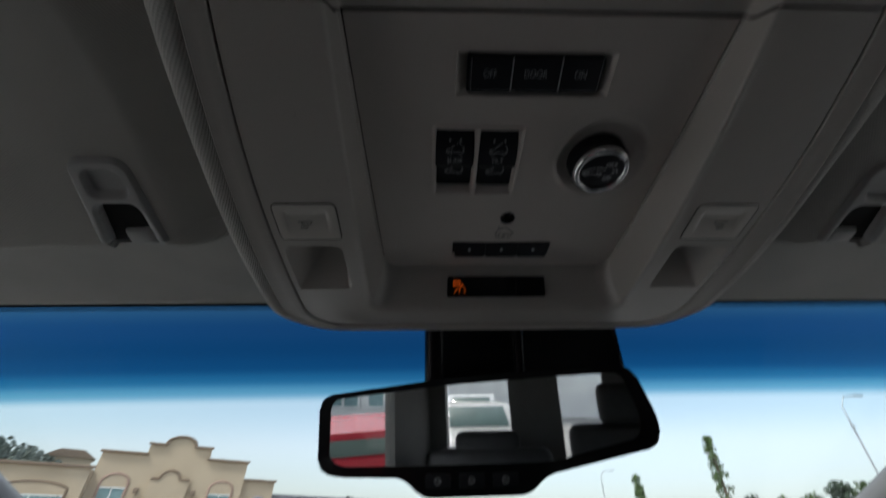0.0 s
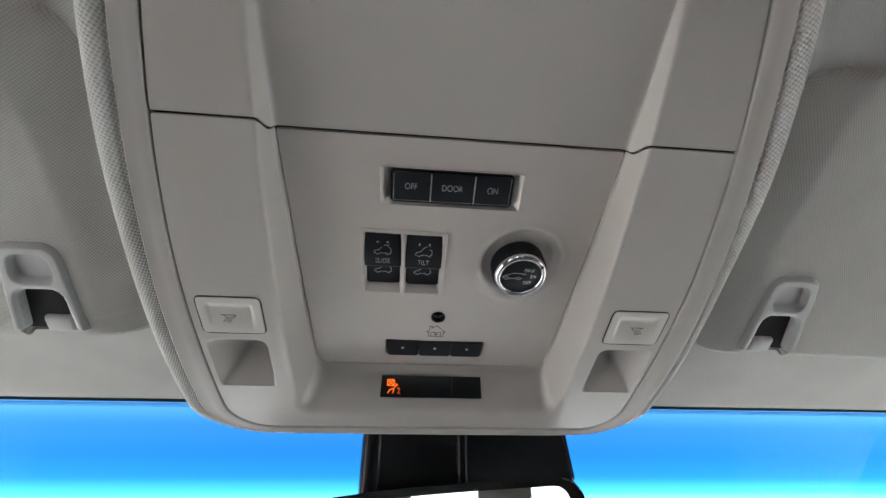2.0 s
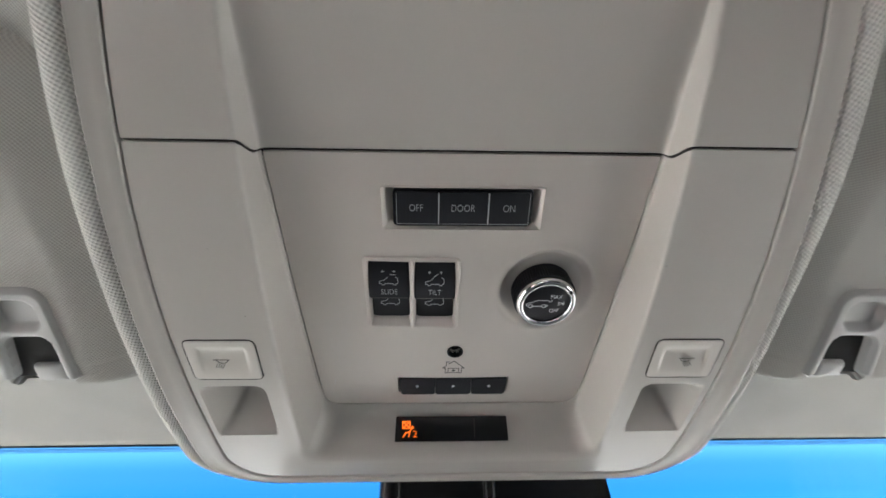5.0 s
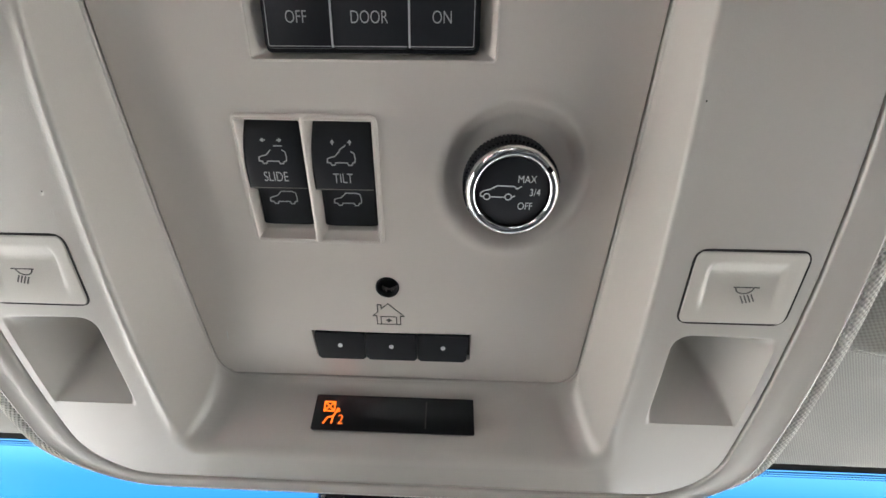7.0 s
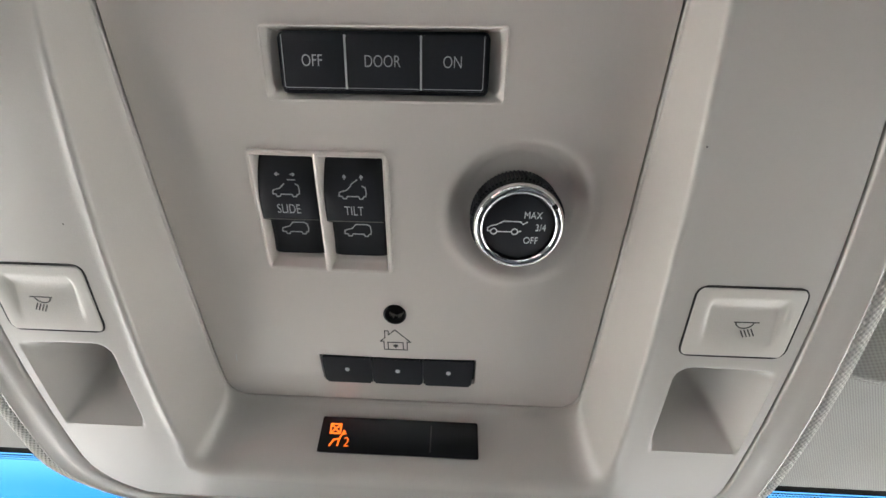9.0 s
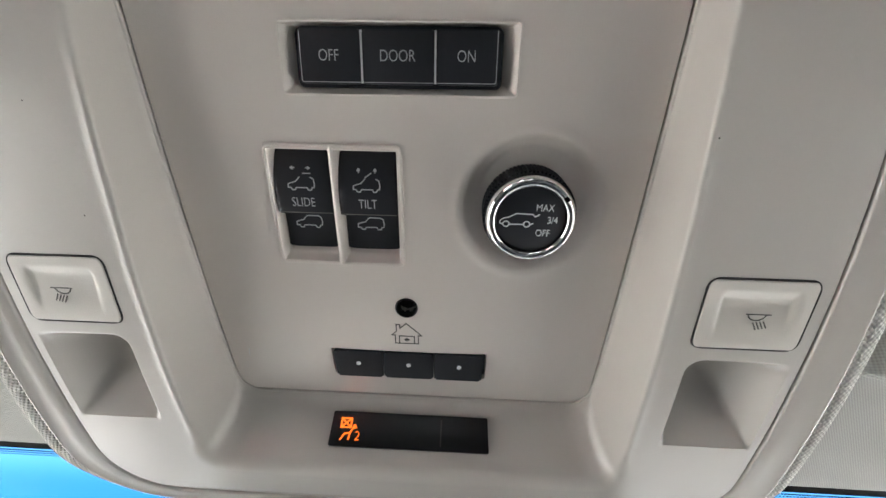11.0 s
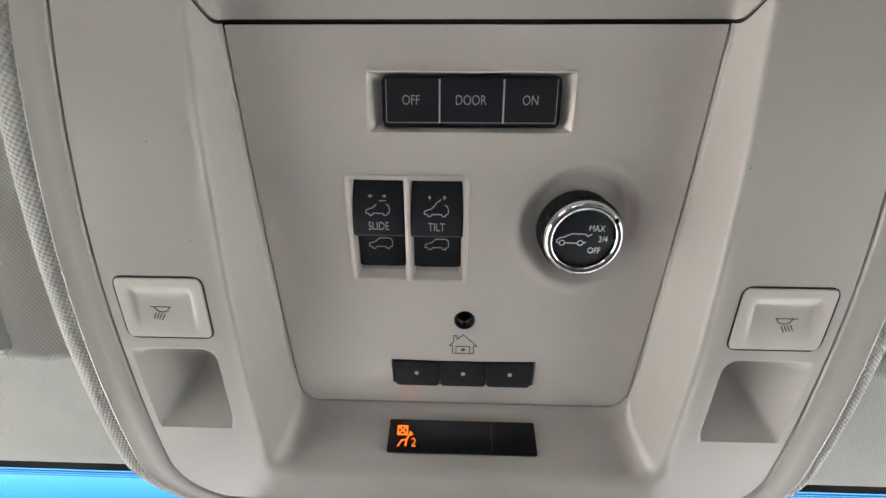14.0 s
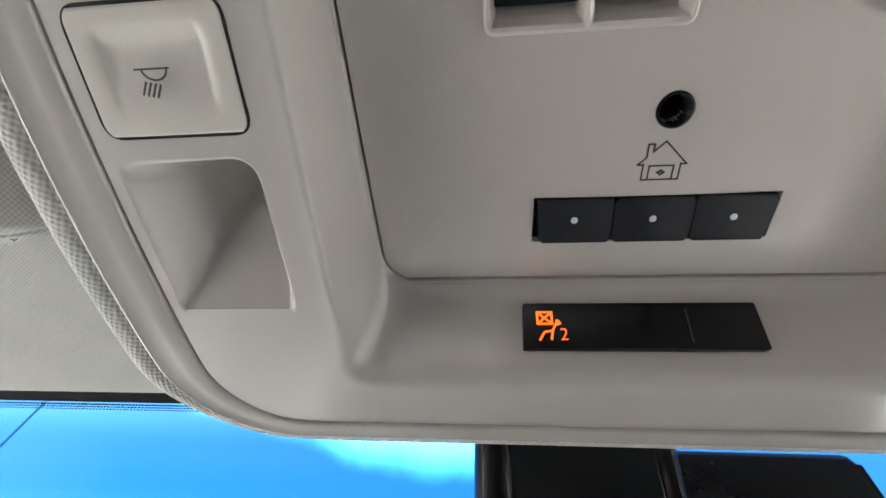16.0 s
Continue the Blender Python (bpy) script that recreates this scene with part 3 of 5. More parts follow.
pxs = lines(-0.0925, 0.0925, 0.0028, *mirrored((0.0330, 0.0400, 14)), (-0.0512, -0.0475, 14), (-0.0285, -0.0225, 20), (-0.0035, 0.0, 12), (0.0180, 0.0800, 56), (-0.0052, 0.0052, 22))
pys = lines(0.1156, 0.2922, 0.0028, (0.1298, 0.1330, 10), (0.1486, 0.1518, 10), (0.1680, 0.1720, 14), (0.2070, 0.2166, 14), (0.1590, 0.2210, 56), (0.2311, 0.2415, 22), (0.2606, 0.2614, 4), (0.2764, 0.2772, 4))
panel = part("switch_panel", sheet(pxs, pys, panel_place, 0.002), PANEL, console, "satin grey-beige switch panel")


groove = bmesh.new()
for s in (-1, 1):
    last = None
    for y in lines(0.1156, 0.2928, 0.004, (0.2800, 0.2928, 14)):
        pair = [groove.verts.new((s * (panel_edge(y) + d), y, floor_z(y) + 0.0030)) for d in (-0.0035, 0.0004)]
        if last:
            groove.faces.new((last[0], last[1], pair[1], pair[0]))
        last = pair
edge_x = panel_edge(0.2928) + 0.0004
groove.faces.new([groove.verts.new((x, y, floor_z(y) + 0.0030)) for x, y in ((-edge_x, 0.2890), (edge_x, 0.2890), (edge_x, 0.2938), (-edge_x, 0.2938))])
part("panel_gap", groove, HOLE, console, "dark gap round the switch panel", smooth=False)


def key_cap(outline, m, name, parent, mat, h=0.005, label="", bevel=0.0007):
    return part(name, prism(rounded(outline, 0.0011, 4), -0.004, h, bevel, 3), mat, parent, label, m)


# lamp-mode keys OFF, DOOR, ON
y0 = 0.1408
m = on_panel(0, y0, -0.0035) @ pose(0, 0, 0, -6, 0, 0)
for a, b, word in ((-0.0328, -0.0121, "OFF"), (-0.0115, 0.0122, "DOOR"), (0.0128, 0.0331, "ON")):
    k = key_cap(rect(a, b, -0.0083, 0.0083), m, "lamp_mode_key", panel, BLACK, 0.0042, "black key with grey lettering")
    letters(word, 0.0051, DIMPRINT, k, Matrix.Translation(((a + b) / 2 - 0.0003, 0.0003, 0.0043)), wide=0.78)
for x in (-0.0118, 0.0125):
    part("divider", box(0.0006, 0.0160, 0.0010), SILVER, panel, "thin silver line", m @ Matrix.Translation((x, 0, 0.0040)))
part("border_line", strokes([[(-0.0122, -0.0077), (-0.0318, -0.0077), (-0.0322, -0.0073), (-0.0322, 0.0078)], [(0.0128, -0.0077), (0.0321, -0.0077), (0.0325, -0.0073), (0.0325, 0.0078)], [(-0.0110, -0.0077), (0.0117, -0.0077)]], 0.00022), DIMPRINT, panel, "", m @ Matrix.Translation((0, 0, 0.0042)))
part("key_surround", prism(rounded(rect(-0.0341, 0.0344, -0.0094, 0.0094), 0.0022, 5), -0.0040, 0.0026, 0.0006, 2), GLOSS, panel, "black gap round the three keys", m)
part("key_well", box(0.0674, 0.0176, 0.001), HOLE, panel, "", m @ Matrix.Translation((0, 0, -0.0012)))

CAR_SIDE = [(-1, -0.25), (-0.98, 0.02), (-0.72, 0.12), (-0.45, 0.18), (-0.12, 0.52), (0.70, 0.52), (0.92, 0.40), (0.98, 0.05), (0.95, -0.22), (0.80, -0.25), (0.72, -0.42), (0.50, -0.42), (0.42, -0.25),
            (-0.40, -0.25), (-0.48, -0.42), (-0.70, -0.42), (-0.78, -0.25), (-1, -0.25)]


def scaled(points, k, dx=0.0, dy=0.0):
    return [(x * k + dx, y * k + dy) for x, y in points]


def arrow(dx, dy, k, way):
    c, s = math.cos(way), math.sin(way)
    pts = [(-0.8, 0), (0.1, 0)], [(0.1, 0.55), (0.9, 0), (0.1, -0.55), (0.1, 0.55)], [(0.3, 0.2), (0.3, -0.2)]
    return [[(dx + k * (x * c - y * s), dy + k * (x * s + y * c)) for x, y in p] for p in pts]


def rocker(x0, x1, word, slide):
    """A roof switch: its rear half stands proud, its front half is pressed in."""
    cx, w = (x0 + x1) / 2, x1 - x0

    def place(u, v):
        y = v
        if y < 0.1945:
            t = (0.1945 - y) / 0.0235
            h = 0.0008 - 0.0058 * t ** 2.6 + 0.0006 * math.sin(t * 3)
        else:
            t = (y - 0.1945) / 0.0165
            h = -0.0026 - 0.0006 * math.sin(t * 3.0)
        h = h - 0.0012 * (abs(u) / (w / 2)) ** 8
        inset = 0.0 if y < 0.1945 else 0.0007
        return (cx + u * (1 - inset / (w / 2)) + (0.0003 if y > 0.1945 else 0), y, floor_z(y) - crown(cx, y) - h)
    bm = sheet(lines(-w / 2, w / 2, 0.002, (-w / 2, -w / 2 + 0.002, 6), (w / 2 - 0.002, w / 2, 6)), lines(0.1705, 0.2105, 0.0018, (0.1705, 0.1725, 5), (0.1940, 0.1950, 8)), place, 0.006)
    ob = part("roof_switch", bm, BLACK, panel, "black rocker switch with white car symbols")
    up, low = on_panel(cx, 0.1828, 0.0009) @ pose(0, 0, 0, -8, 0, 0), on_panel(cx, 0.1990, -0.0020)
    car_open = [CAR_SIDE[:5], CAR_SIDE[5:]]
    art = [scaled(p, 0.0051, 0, -0.0005) for p in car_open]
    if slide:
        art += [[(0.0008, 0.0036), (0.0036, 0.0036)]] + arrow(-0.0029, 0.0056, 0.0009, math.pi) + arrow(0.0028, 0.0056, 0.0009, 0)
    else:
        art += [[(-0.0006, 0.0026), (0.0018, 0.0044)]] + arrow(-0.0029, 0.0052, 0.0009, math.pi / 2) + arrow(0.0033, 0.0052, 0.0009, math.pi / 2)
    part("car_symbol", strokes(art, 0.00040), DIMPRINT, ob, "", up @ Matrix.Translation((0, 0.0004, 0)))
    letters(word, 0.0052, DIMPRINT, ob, on_panel(cx, 0.1899, 0.0011), wide=0.72)
    part("closed_car_symbol", strokes([scaled(CAR_SIDE, 0.0053)], 0.0004), DIMPRINT, ob, "", low)
    # paler line painted where the raised half's edge catches a highlight
    part("edge_line", strokes([[(-w / 2 + 0.0008, 0), (w / 2 - 0.0008, 0)]], 0.00030), TRIM, ob, "", on_panel(cx, 0.1940, 0.0008))


def bead(name, outline, r, corner):
    """A fine raised rim lying on the panel."""
    pts = rounded(outline, corner, 5)
    loop = [Vector((x, y, floor_z(y) - crown(x, y) - 0.0003)) for x, y in pts]
    part(name, tube(loop + [loop[0]], r, 8), PANEL, panel)


bead("switch_rim", rect(-0.0506, -0.0004, 0.1688, 0.2155), 0.0009, 0.0022)
part("switch_bridge", tube([(-0.02555, 0.1690, floor_z(0.1690) - crown(0.0256, 0.1690) - 0.0006), (-0.02555, 0.1930, floor_z(0.1930) - crown(0.0256, 0.1930) - 0.0009), (-0.02555, 0.2153, floor_z(0.2153) - crown(0.0256, 0.2153) - 0.0006)], 0.0010, 8), PANEL, panel)
bead("key_bowl_rim", rect(-0.0397, 0.0397, 0.1303, 0.1518), 0.0005, 0.0014)
rocker(-0.0495, -0.0266, "SLIDE", True)
rocker(-0.0246, -0.0016, "TILT", False)

# power liftgate knob
axis = on_panel(KNOB[0], KNOB[1], -0.0014) @ Matrix.Diagonal((0.945, 0.945, 1, 1))
knob = part("liftgate_knob", lathe([(0, -0.005), (0.0177, -0.005), (0.0174, 0.0062), (0.0170, 0.0078), (0.0155, 0.0085), (0, 0.0085)], 64), BLACK, panel, "black ribbed knob with a chrome ring", axis)
ribs = bmesh.new()
for k in range(72):
    a = 2 * math.pi * k / 72
    bmesh.ops.create_cube(ribs, size=1.0, matrix=pose(0.0175 * math.cos(a), 0.0175 * math.sin(a), 0.0010, 0, 0, math.degrees(a)) @ Matrix.Diagonal((0.0012, 0.0008, 0.0110, 1)))
part("ribs", ribs, BLACK, knob, smooth=False)
part("chrome_ring", lathe([(0.0160, 0.0076), (0.0168, 0.0079), (0.01715, 0.0090), (0.0170, 0.0102), (0.0164, 0.0112), (0.0155, 0.0119), (0.0144, 0.0119), (0.0136, 0.0114), (0.0132, 0.0104), (0.0131, 0.0088)], 72), CHROME, knob, "polished chrome ring")
part("pointer", box(0.0018, 0.0022, 0.0006, 0.0002), MIRRORBLACK, knob, "", pose(0.0122, 0.0091, 0.0118, 0, 0, 37))
face = part("knob_face", lathe([(0.0130, 0.0088), (0.0129, 0.0100), (0.0125, 0.0103), (0, 0.0105)], 64), BLACK, knob, "black face with white lettering")
for word, x, y in (("MAX", 0.0050, 0.0050), ("3/4", 0.0082, 0.0001), ("OFF", 0.0050, -0.0052)):
    letters(word, 0.0040, PRINT, face, Matrix.Translation((x, y, 0.0106)), wide=0.80)
wheels = [[(cx + 0.0012 * math.cos(a), -0.0008 + 0.0012 * math.sin(a)) for a in np.linspace(0, 2 * math.pi, 13)] for cx in (-0.0088, -0.0008)]
side = [(-0.0100, -0.0008), (-0.0112, -0.0006), (-0.0112, 0.0006), (-0.0098, 0.0016), (-0.0080, 0.0020), (-0.0050, 0.0036), (0.0012, 0.0034), (0.0022, 0.0024), (0.0038, 0.0034)]
part("liftgate_symbol", strokes(wheels + [side, [(-0.0074, -0.0009), (-0.0022, -0.0009)], [(0.0006, -0.0009), (0.0016, -0.0004)]], 0.00042), PRINT, face, "", Matrix.Translation((-0.0006, -0.0008, 0.0106)) @ Matrix.Diagonal((0.98, 0.96, 1, 1)))

# sensor hole, house symbol and the three home keys
hole_rim = part("sensor_hole", lathe([(0.0050, 0.0), (0.0049, 0.0006), (0.0044, 0.0008), (0.0041, 0.0003)], 32), GLOSS, panel, "round black sensor hole", on_panel(0, 0.2363, 0))
part("bore", lathe([(0.0043, 0.0004), (0.0040, 0.0), (0.0038, -0.0045), (0, -0.0045)], 32), HOLE, hole_rim)
house = [[(-0.0068, -0.0012), (-0.0046, 0.0010), (-0.0046, 0.0048), (-0.0030, 0.0048), (-0.0030, 0.0026), (0.0, 0.0055), (0.0068, -0.0012), (-0.0068, -0.0012)][0:7], [(-0.0068, -0.0012), (-0.0054, -0.0012)], [(0.0068, -0.0012), (0.0054, -0.0012)],
         [(-0.0052, -0.0010), (-0.0052, -0.0058), (0.0052, -0.0058), (0.0052, -0.0010)], [(-0.0034, -0.0058), (-0.0034, -0.0016), (0.0034, -0.0016), (0.0034, -0.0058)],
         [(-0.0010, -0.0036), (0.0, -0.0044), (0.0011, -0.0036), (0.0, -0.0029), (-0.0010, -0.0036)], [(-0.0006, -0.0036), (0.0007, -0.0036)]]
part("house_symbol", strokes(house, 0.00046), DARKPRINT, panel, "fine dark house symbol", on_panel(-0.0004, 0.2501, 0.0))
part("home_key_well", box(0.0714, 0.0156, 0.001), HOLE, panel, "", on_panel(0, 0.2689, -0.0042))
for a, b, l, r in ((-0.0352, -0.0120, 0.0010, 0), (-0.0116, 0.0116, 0, 0), (0.0120, 0.0352, 0, 0.0010)):
    m = on_panel(0, 0.2689, -0.0040) @ pose(0, 0, 0, -5, 0, 0)
    k = key_cap([(a + l, -0.0073), (b - r, -0.0073), (b, 0.0073), (a, 0.0073)], m, "home_key", panel, BLACK, 0.0052, "black key with one white dot", 0.0010)
    part("dot", lathe([(0.0011, 0), (0.0010, 0.0002), (0, 0.0002)], 18), PRINT, k, "", Matrix.Translation(((a + b) / 2, 0.0004, 0.0052)))

# indicator window on the front wall of the recess
wall = on_surface(0, 0.3044, 1.5880, -2.55, 0.0018)
window = part("indicator_window", prism(rounded([(-0.0392, -0.0080), (0.0392, -0.0080), (0.0386, 0.0080), (-0.0386, 0.0080)], 0.0008, 3), -0.003, 0.0006, 0.0002), GLOSS, console, "black indicator window with an amber warning symbol", wall)
amber = [[(-0.0062, 0.0010), (-0.0062, 0.0056), (-0.0012, 0.0056), (-0.0012, 0.0010), (-0.0062, 0.0010)], [(-0.0062, 0.0010), (-0.0012, 0.0056)], [(-0.0062, 0.0056), (-0.0012, 0.0010)],
         [(-0.0058, -0.0052), (-0.0040, -0.0022), (-0.0012, -0.0016), (0.0006, 0.0022)], [(-0.0012, -0.0016), (-0.0018, -0.0050)], [(0.0004, 0.0024), (0.0012, 0.0020)], [(0.0002, 0.0006), (0.0016, 0.0012)]]
part("amber_symbol", strokes(amber, 0.0008), AMBER, window, "lit amber warning symbol", Matrix.Translation((-0.0278, -0.0004, 0.0007)) @ Matrix.Diagonal((0.98, 0.90, 1, 1)))
letters("2", 0.0060, AMBER, window, Matrix.Translation((-0.0253, -0.0034, 0.0008)))
part("faint_line", strokes([[(0.0158, -0.0058), (0.0158, 0.0058)]], 0.0006), DARKPRINT, window, "", Matrix.Translation((0, 0, 0.0007)))


# specks of dirt and one scratch
for x, y, r in ((0.0986, 0.1571, 0.00028), (-0.1084, 0.1858, 0.00026), (-0.1180, 0.1500, 0.00025)):
    part("speck", lathe([(r, 0.0), (r * 0.7, 0.0001), (0, 0.0001)], 9), DARKPRINT, console, "tiny dark speck", on_wing(x, y, 0.0006 if abs(x) < 0.100 else 0.0))
part("scratch", strokes([[(0.0, -0.0022), (0.0006, 0.0022)]], 0.0003), PRINT, panel, "short pale scratch", on_panel(-0.0778, 0.2670, 0.0))


# ---- map lamp keys on the wings ----
def lamp_key(s):
    cx, cy, w, h, r = s * 0.1258, 0.2144, 0.0186, 0.0138, 0.0034

    def place(u, v):
        k = max(0.0, abs(v) - (h - r))
        x = u / w * (w - r + math.sqrt(max(0.0, r * r - k * k)))
        z = wing_z(cy + v) - 0.0005
        d = min(w - abs(u), h - abs(v))
        z += 0.0006 * (1 - smooth01(d / 0.0008))
        z += 0.0017 * smooth01((0.0138 - abs(u)) / 0.0026) * smooth01((v + 0.0105) / 0.0060) * smooth01((0.0115 - v) / 0.0170)
        return (cx + x, cy + v, z)
    bm = sheet(lines(-w, w, 0.0015, (-w, -w + 0.0012, 6), (w - 0.0012, w, 6), (-0.0130, -0.0100, 9), (0.0100, 0.0130, 9)),
               lines(-h, h, 0.0015, (-h, -h + 0.0036, 14), (h - 0.0036, h, 14), (-0.0095, -0.0060, 9)), place, 0.002)
    k = part("map_lamp_key", bm, KEYCAP, console, "grey-beige key with a small lamp symbol")
    rim = bmesh.new()
    loops = []
    for g, lift in ((-0.0008, 0.0001), (-0.0002, 0.00022), (0.0003, 0.00022), (0.0005, -0.0002)):
        pts = rounded(rect(-w - g, w + g, -h - g, h + g), 0.0048, 7)
        loops.append([rim.verts.new((cx + px, cy + py, wing_z(cy + py) - lift)) for px, py in pts])
    for la, lb in zip(loops, loops[1:]):
        for i in range(len(la)):
            j = (i + 1) % len(la)
            rim.faces.new((la[i], la[j], lb[j], lb[i]))
    part("key_gap", rim, HOLE, k, "dark gap round the key")
    sym = [[(-0.0048, 0.0018), (0.0048, 0.0018)], [(0.0035 * math.cos(a) - s * 0.0006, 0.0018 - 0.0028 * math.sin(a)) for a in np.linspace(0, math.pi, 12)]]
    sym += [[(s * (0.0001 + 0.0013 * i), -0.0020 + 0.0003 * i), (s * (0.0019 + 0.0013 * i), -0.0050 + 0.0003 * i)] for i in range(-1, 3)]
    part("lamp_symbol", strokes(sym, 0.00050), DARKPRINT, k, "fine dark lamp symbol", on_wing(s * 0.1268, cy + 0.0006, 0.0005) @ Matrix.Diagonal((0.86, 0.86, 1, 1)))


lamp_key(-1)
lamp_key(1)


# ---- headliner, roof and windshield ----
def liner_z(y):
    if y > 0.25:
        return 1.6146 + 0.12 * (0.404 - y)
    d = 0.25 - y
    return 1.6331 + 0.36 * d - 0.45 * d * d if d < 0.4 else 1.7051


def liner_place(u, v):
    edge = smooth01((v - 0.396) / 0.012)
    sag = 0.006 * (u / 0.62) ** 2
    return (u, v - 0.012 * (u / 0.62) ** 2, liner_z(v) + 0.006 * edge * edge - sag)


solo("ceiling", sheet(lines(-0.66, 0.66, 0.03), lines(-1.6, 0.408, 0.03, (0.2, 0.408, 24)), liner_place, 0.012), LINER, "light grey-beige knitted cloth headliner", "headliner", kind="structure")


def roof_place(u, v):
    return (u, v, 1.745 + 0.02 * (1 - (u / 0.7) ** 2) - 0.10 * max(0.0, (v - 0.05) / 0.37) ** 2)


solo("roof", sheet(lines(-0.75, 0.75, 0.1), lines(-1.7, 0.41, 0.06), roof_place, 0.01), TRIM, "painted steel car roof over the cabin", "roof", kind="structure")

G_TAN = 0.53


def glass_place(u, v):
    y = 0.375 + v * math.cos(math.atan(G_TAN)) - 0.015 * (u / 0.7) ** 2
    return (u * (1 + 0.10 * v), y, 1.622 - G_TAN * (y + 0.015 * (u / 0.7) ** 2 - 0.429) - 0.006 * (u / 0.7) ** 2)


glass = thing("windshield", "raked windshield with a blue shade band along its top", "windshield", kind="structure")
pane = part("pane", sheet(lines(-0.7, 0.7, 0.05), lines(0.0585, 1.15, 0.04), glass_place, 0.004), GLASS, glass)
for loop_uv in pane.data.uv_layers[0].data:
    loop_uv.uv[1] -= 0.0585
pane.visible_shadow = False
part("frit_band", sheet(lines(-0.7, 0.7, 0.05), lines(0.0, 0.0585, 0.02), glass_place, 0.004), FRIT, glass, "black printed edge band")
# dotted fade below the band
dots = bmesh.new()
for row in range(3):
    for i in range(-250, 251):
        u = (i + 0.5 * (row % 2)) * 0.0024
        p = glass_place(u, 0.0595 + 0.0018 * row)
        bmesh.ops.create_cube(dots, size=1.0, matrix=Matrix.Translation((p[0], p[1], p[2] - 0.0006)) @ Matrix.Diagonal((0.0016 - 0.0003 * row,) * 2 + (0.0004, 1)))
tagged(part("frit_dots", dots, FRIT, glass, smooth=False), kind="stuff")


# ---- sun visors ----
def visor_z(y):
    return min(1.6050 - 0.42 * (y - 0.265), liner_z(y) - 0.017)


def sun_visor(s):
    """A padded visor folded up against the headliner, with soft shoulders, and a hook slot at its inner front corner."""
    y0, y1, xin, xout = 0.076, 0.2745, 0.188, 0.60

    def inner(y):
        x = xin
        if y > y1 - 0.028:
            d = y - (y1 - 0.028)
            x += 0.028 - math.sqrt(max(0, 0.028 ** 2 - d * d))
        if y < y0 + 0.04:
            d = (y0 + 0.04) - y
            x += 0.04 - math.sqrt(max(0, 0.04 ** 2 - d * d))
        return x

    def place(u, v):
        x = inner(v) + (xout - inner(v)) * u
        d = min(x - inner(v), (v - y0), (y1 - v) * 4.5)
        if v > y1 - 0.02 or v < y0 + 0.05:
            d = min(d, 0.75 * (x - xin))
        r = 0.050
        k = 1 - min(1.0, max(0.0, d) / r)
        flank = max(0.0, 0.234 - x)
        z = visor_z(v) + 0.011 * (1 - math.sqrt(max(0.0, 1 - k * k))) + 0.36 * flank * flank / (flank + 0.010) - 0.01 * ((x - 0.2) / 0.4) ** 2
        if 0.2430 < x < 0.2815 and 0.2335 < v < 0.2745:
            z += 0.018
        if 0.2470 < x < 0.2755 and 0.2085 < v < 0.2310:
            z += 0.0060
        return (s * x, v, z)

    visor = thing("sun_visor", "grey-beige cloth-covered sun visor folded up against the headliner", "sun visor", "pair of sun visors")
    us = sorted(set(list(np.linspace(0, 0.12, 16)) + list(np.linspace(0.10, 0.25, 60)) + list(np.linspace(0.24, 1, 14))))
    part("pad", sheet([float(u) for u in us], lines(y0, y1, 0.006, (0.225, y1, 30), (0.204, 0.227, 20), (y0, y0 + 0.04, 12)), place, 0.004), VISORCLOTH, visor)
    tip = visor.children[0].data.uv_layers[0].data
    for loop_uv in tip:
        loop_uv.uv[0] *= 0.4
    # hook bezel: a moulded plate with a shallow window and an open slot for the hook
    def inside(x, y, corners, r):
        """Signed distance into a convex shape with rounded corners, positive inside."""
        ds = []
        for (ax, ay), (bx, by) in zip(corners, corners[1:] + corners[:1]):
            ds.append(((bx - ax) * (y - ay) - (by - ay) * (x - ax)) / math.hypot(bx - ax, by - ay))
        over = [max(0.0, r - d) for d in ds]
        return r - math.hypot(*over) if max(over) > 0 else min(ds)

    def across(y, inset):
        t = (y - 0.2032) / 0.071
        return 0.2414 - 0.0048 * t + inset, 0.2796 + 0.0080 * t - inset

    def window(ya, yb, inset):
        (a0, a1), (b0, b1) = across(ya, inset), across(yb, inset)
        return [(a0, ya), (a1, ya), (b1, yb), (b0, yb)]
    rim, upper, slot = window(0.2032, 0.2748, 0.0), window(0.2104, 0.2284, 0.0084), window(0.2340, 0.2900, 0.0084)

    def bezel_place(u, v):
        h = 0.0030 * smooth01((inside(u, v, rim, 0.0100) + 0.0004) / 0.0036) - 0.0034 * smooth01(0.5 - inside(u, v, rim, 0.0100) / 0.0008)
        h -= 0.0050 * smooth01((inside(u, v, upper, 0.0060) + 0.0012) / 0.0030) + 0.0020 * smooth01((0.0035 - inside(u, v, slot, 0.0070)) / 0.0035) * smooth01((inside(u, v, slot, 0.0070) + 0.0035) / 0.0035)
        h -= 0.0160 * smooth01((inside(u, v, slot, 0.0070) + 0.0002) / 0.0022)
        h -= 0.020 * smooth01((v - 0.2610) / 0.0110)
        return (s * u, v, visor_z(v) - h - 0.01 * ((u - 0.2) / 0.4) ** 2)
    bezel = part("hook_bezel", sheet(lines(0.2360, 0.2882, 0.0007), lines(0.2028, 0.2724, 0.0007), bezel_place, 0.001), CLIPPLASTIC, visor, "moulded plastic bezel with a shallow window and a hook slot")
    # thin tube added to round the front edge so that it shows a highlight
    def edge_tube(points):
        part("edge_welt", tube(points, [0.0024] * len(points), 12), VISORCLOTH, visor)
    def edge(x, v):
        p = Vector(place((x - inner(v)) / (xout - inner(v)), v))
        return p + Vector((0, 0.0006, -0.0008))
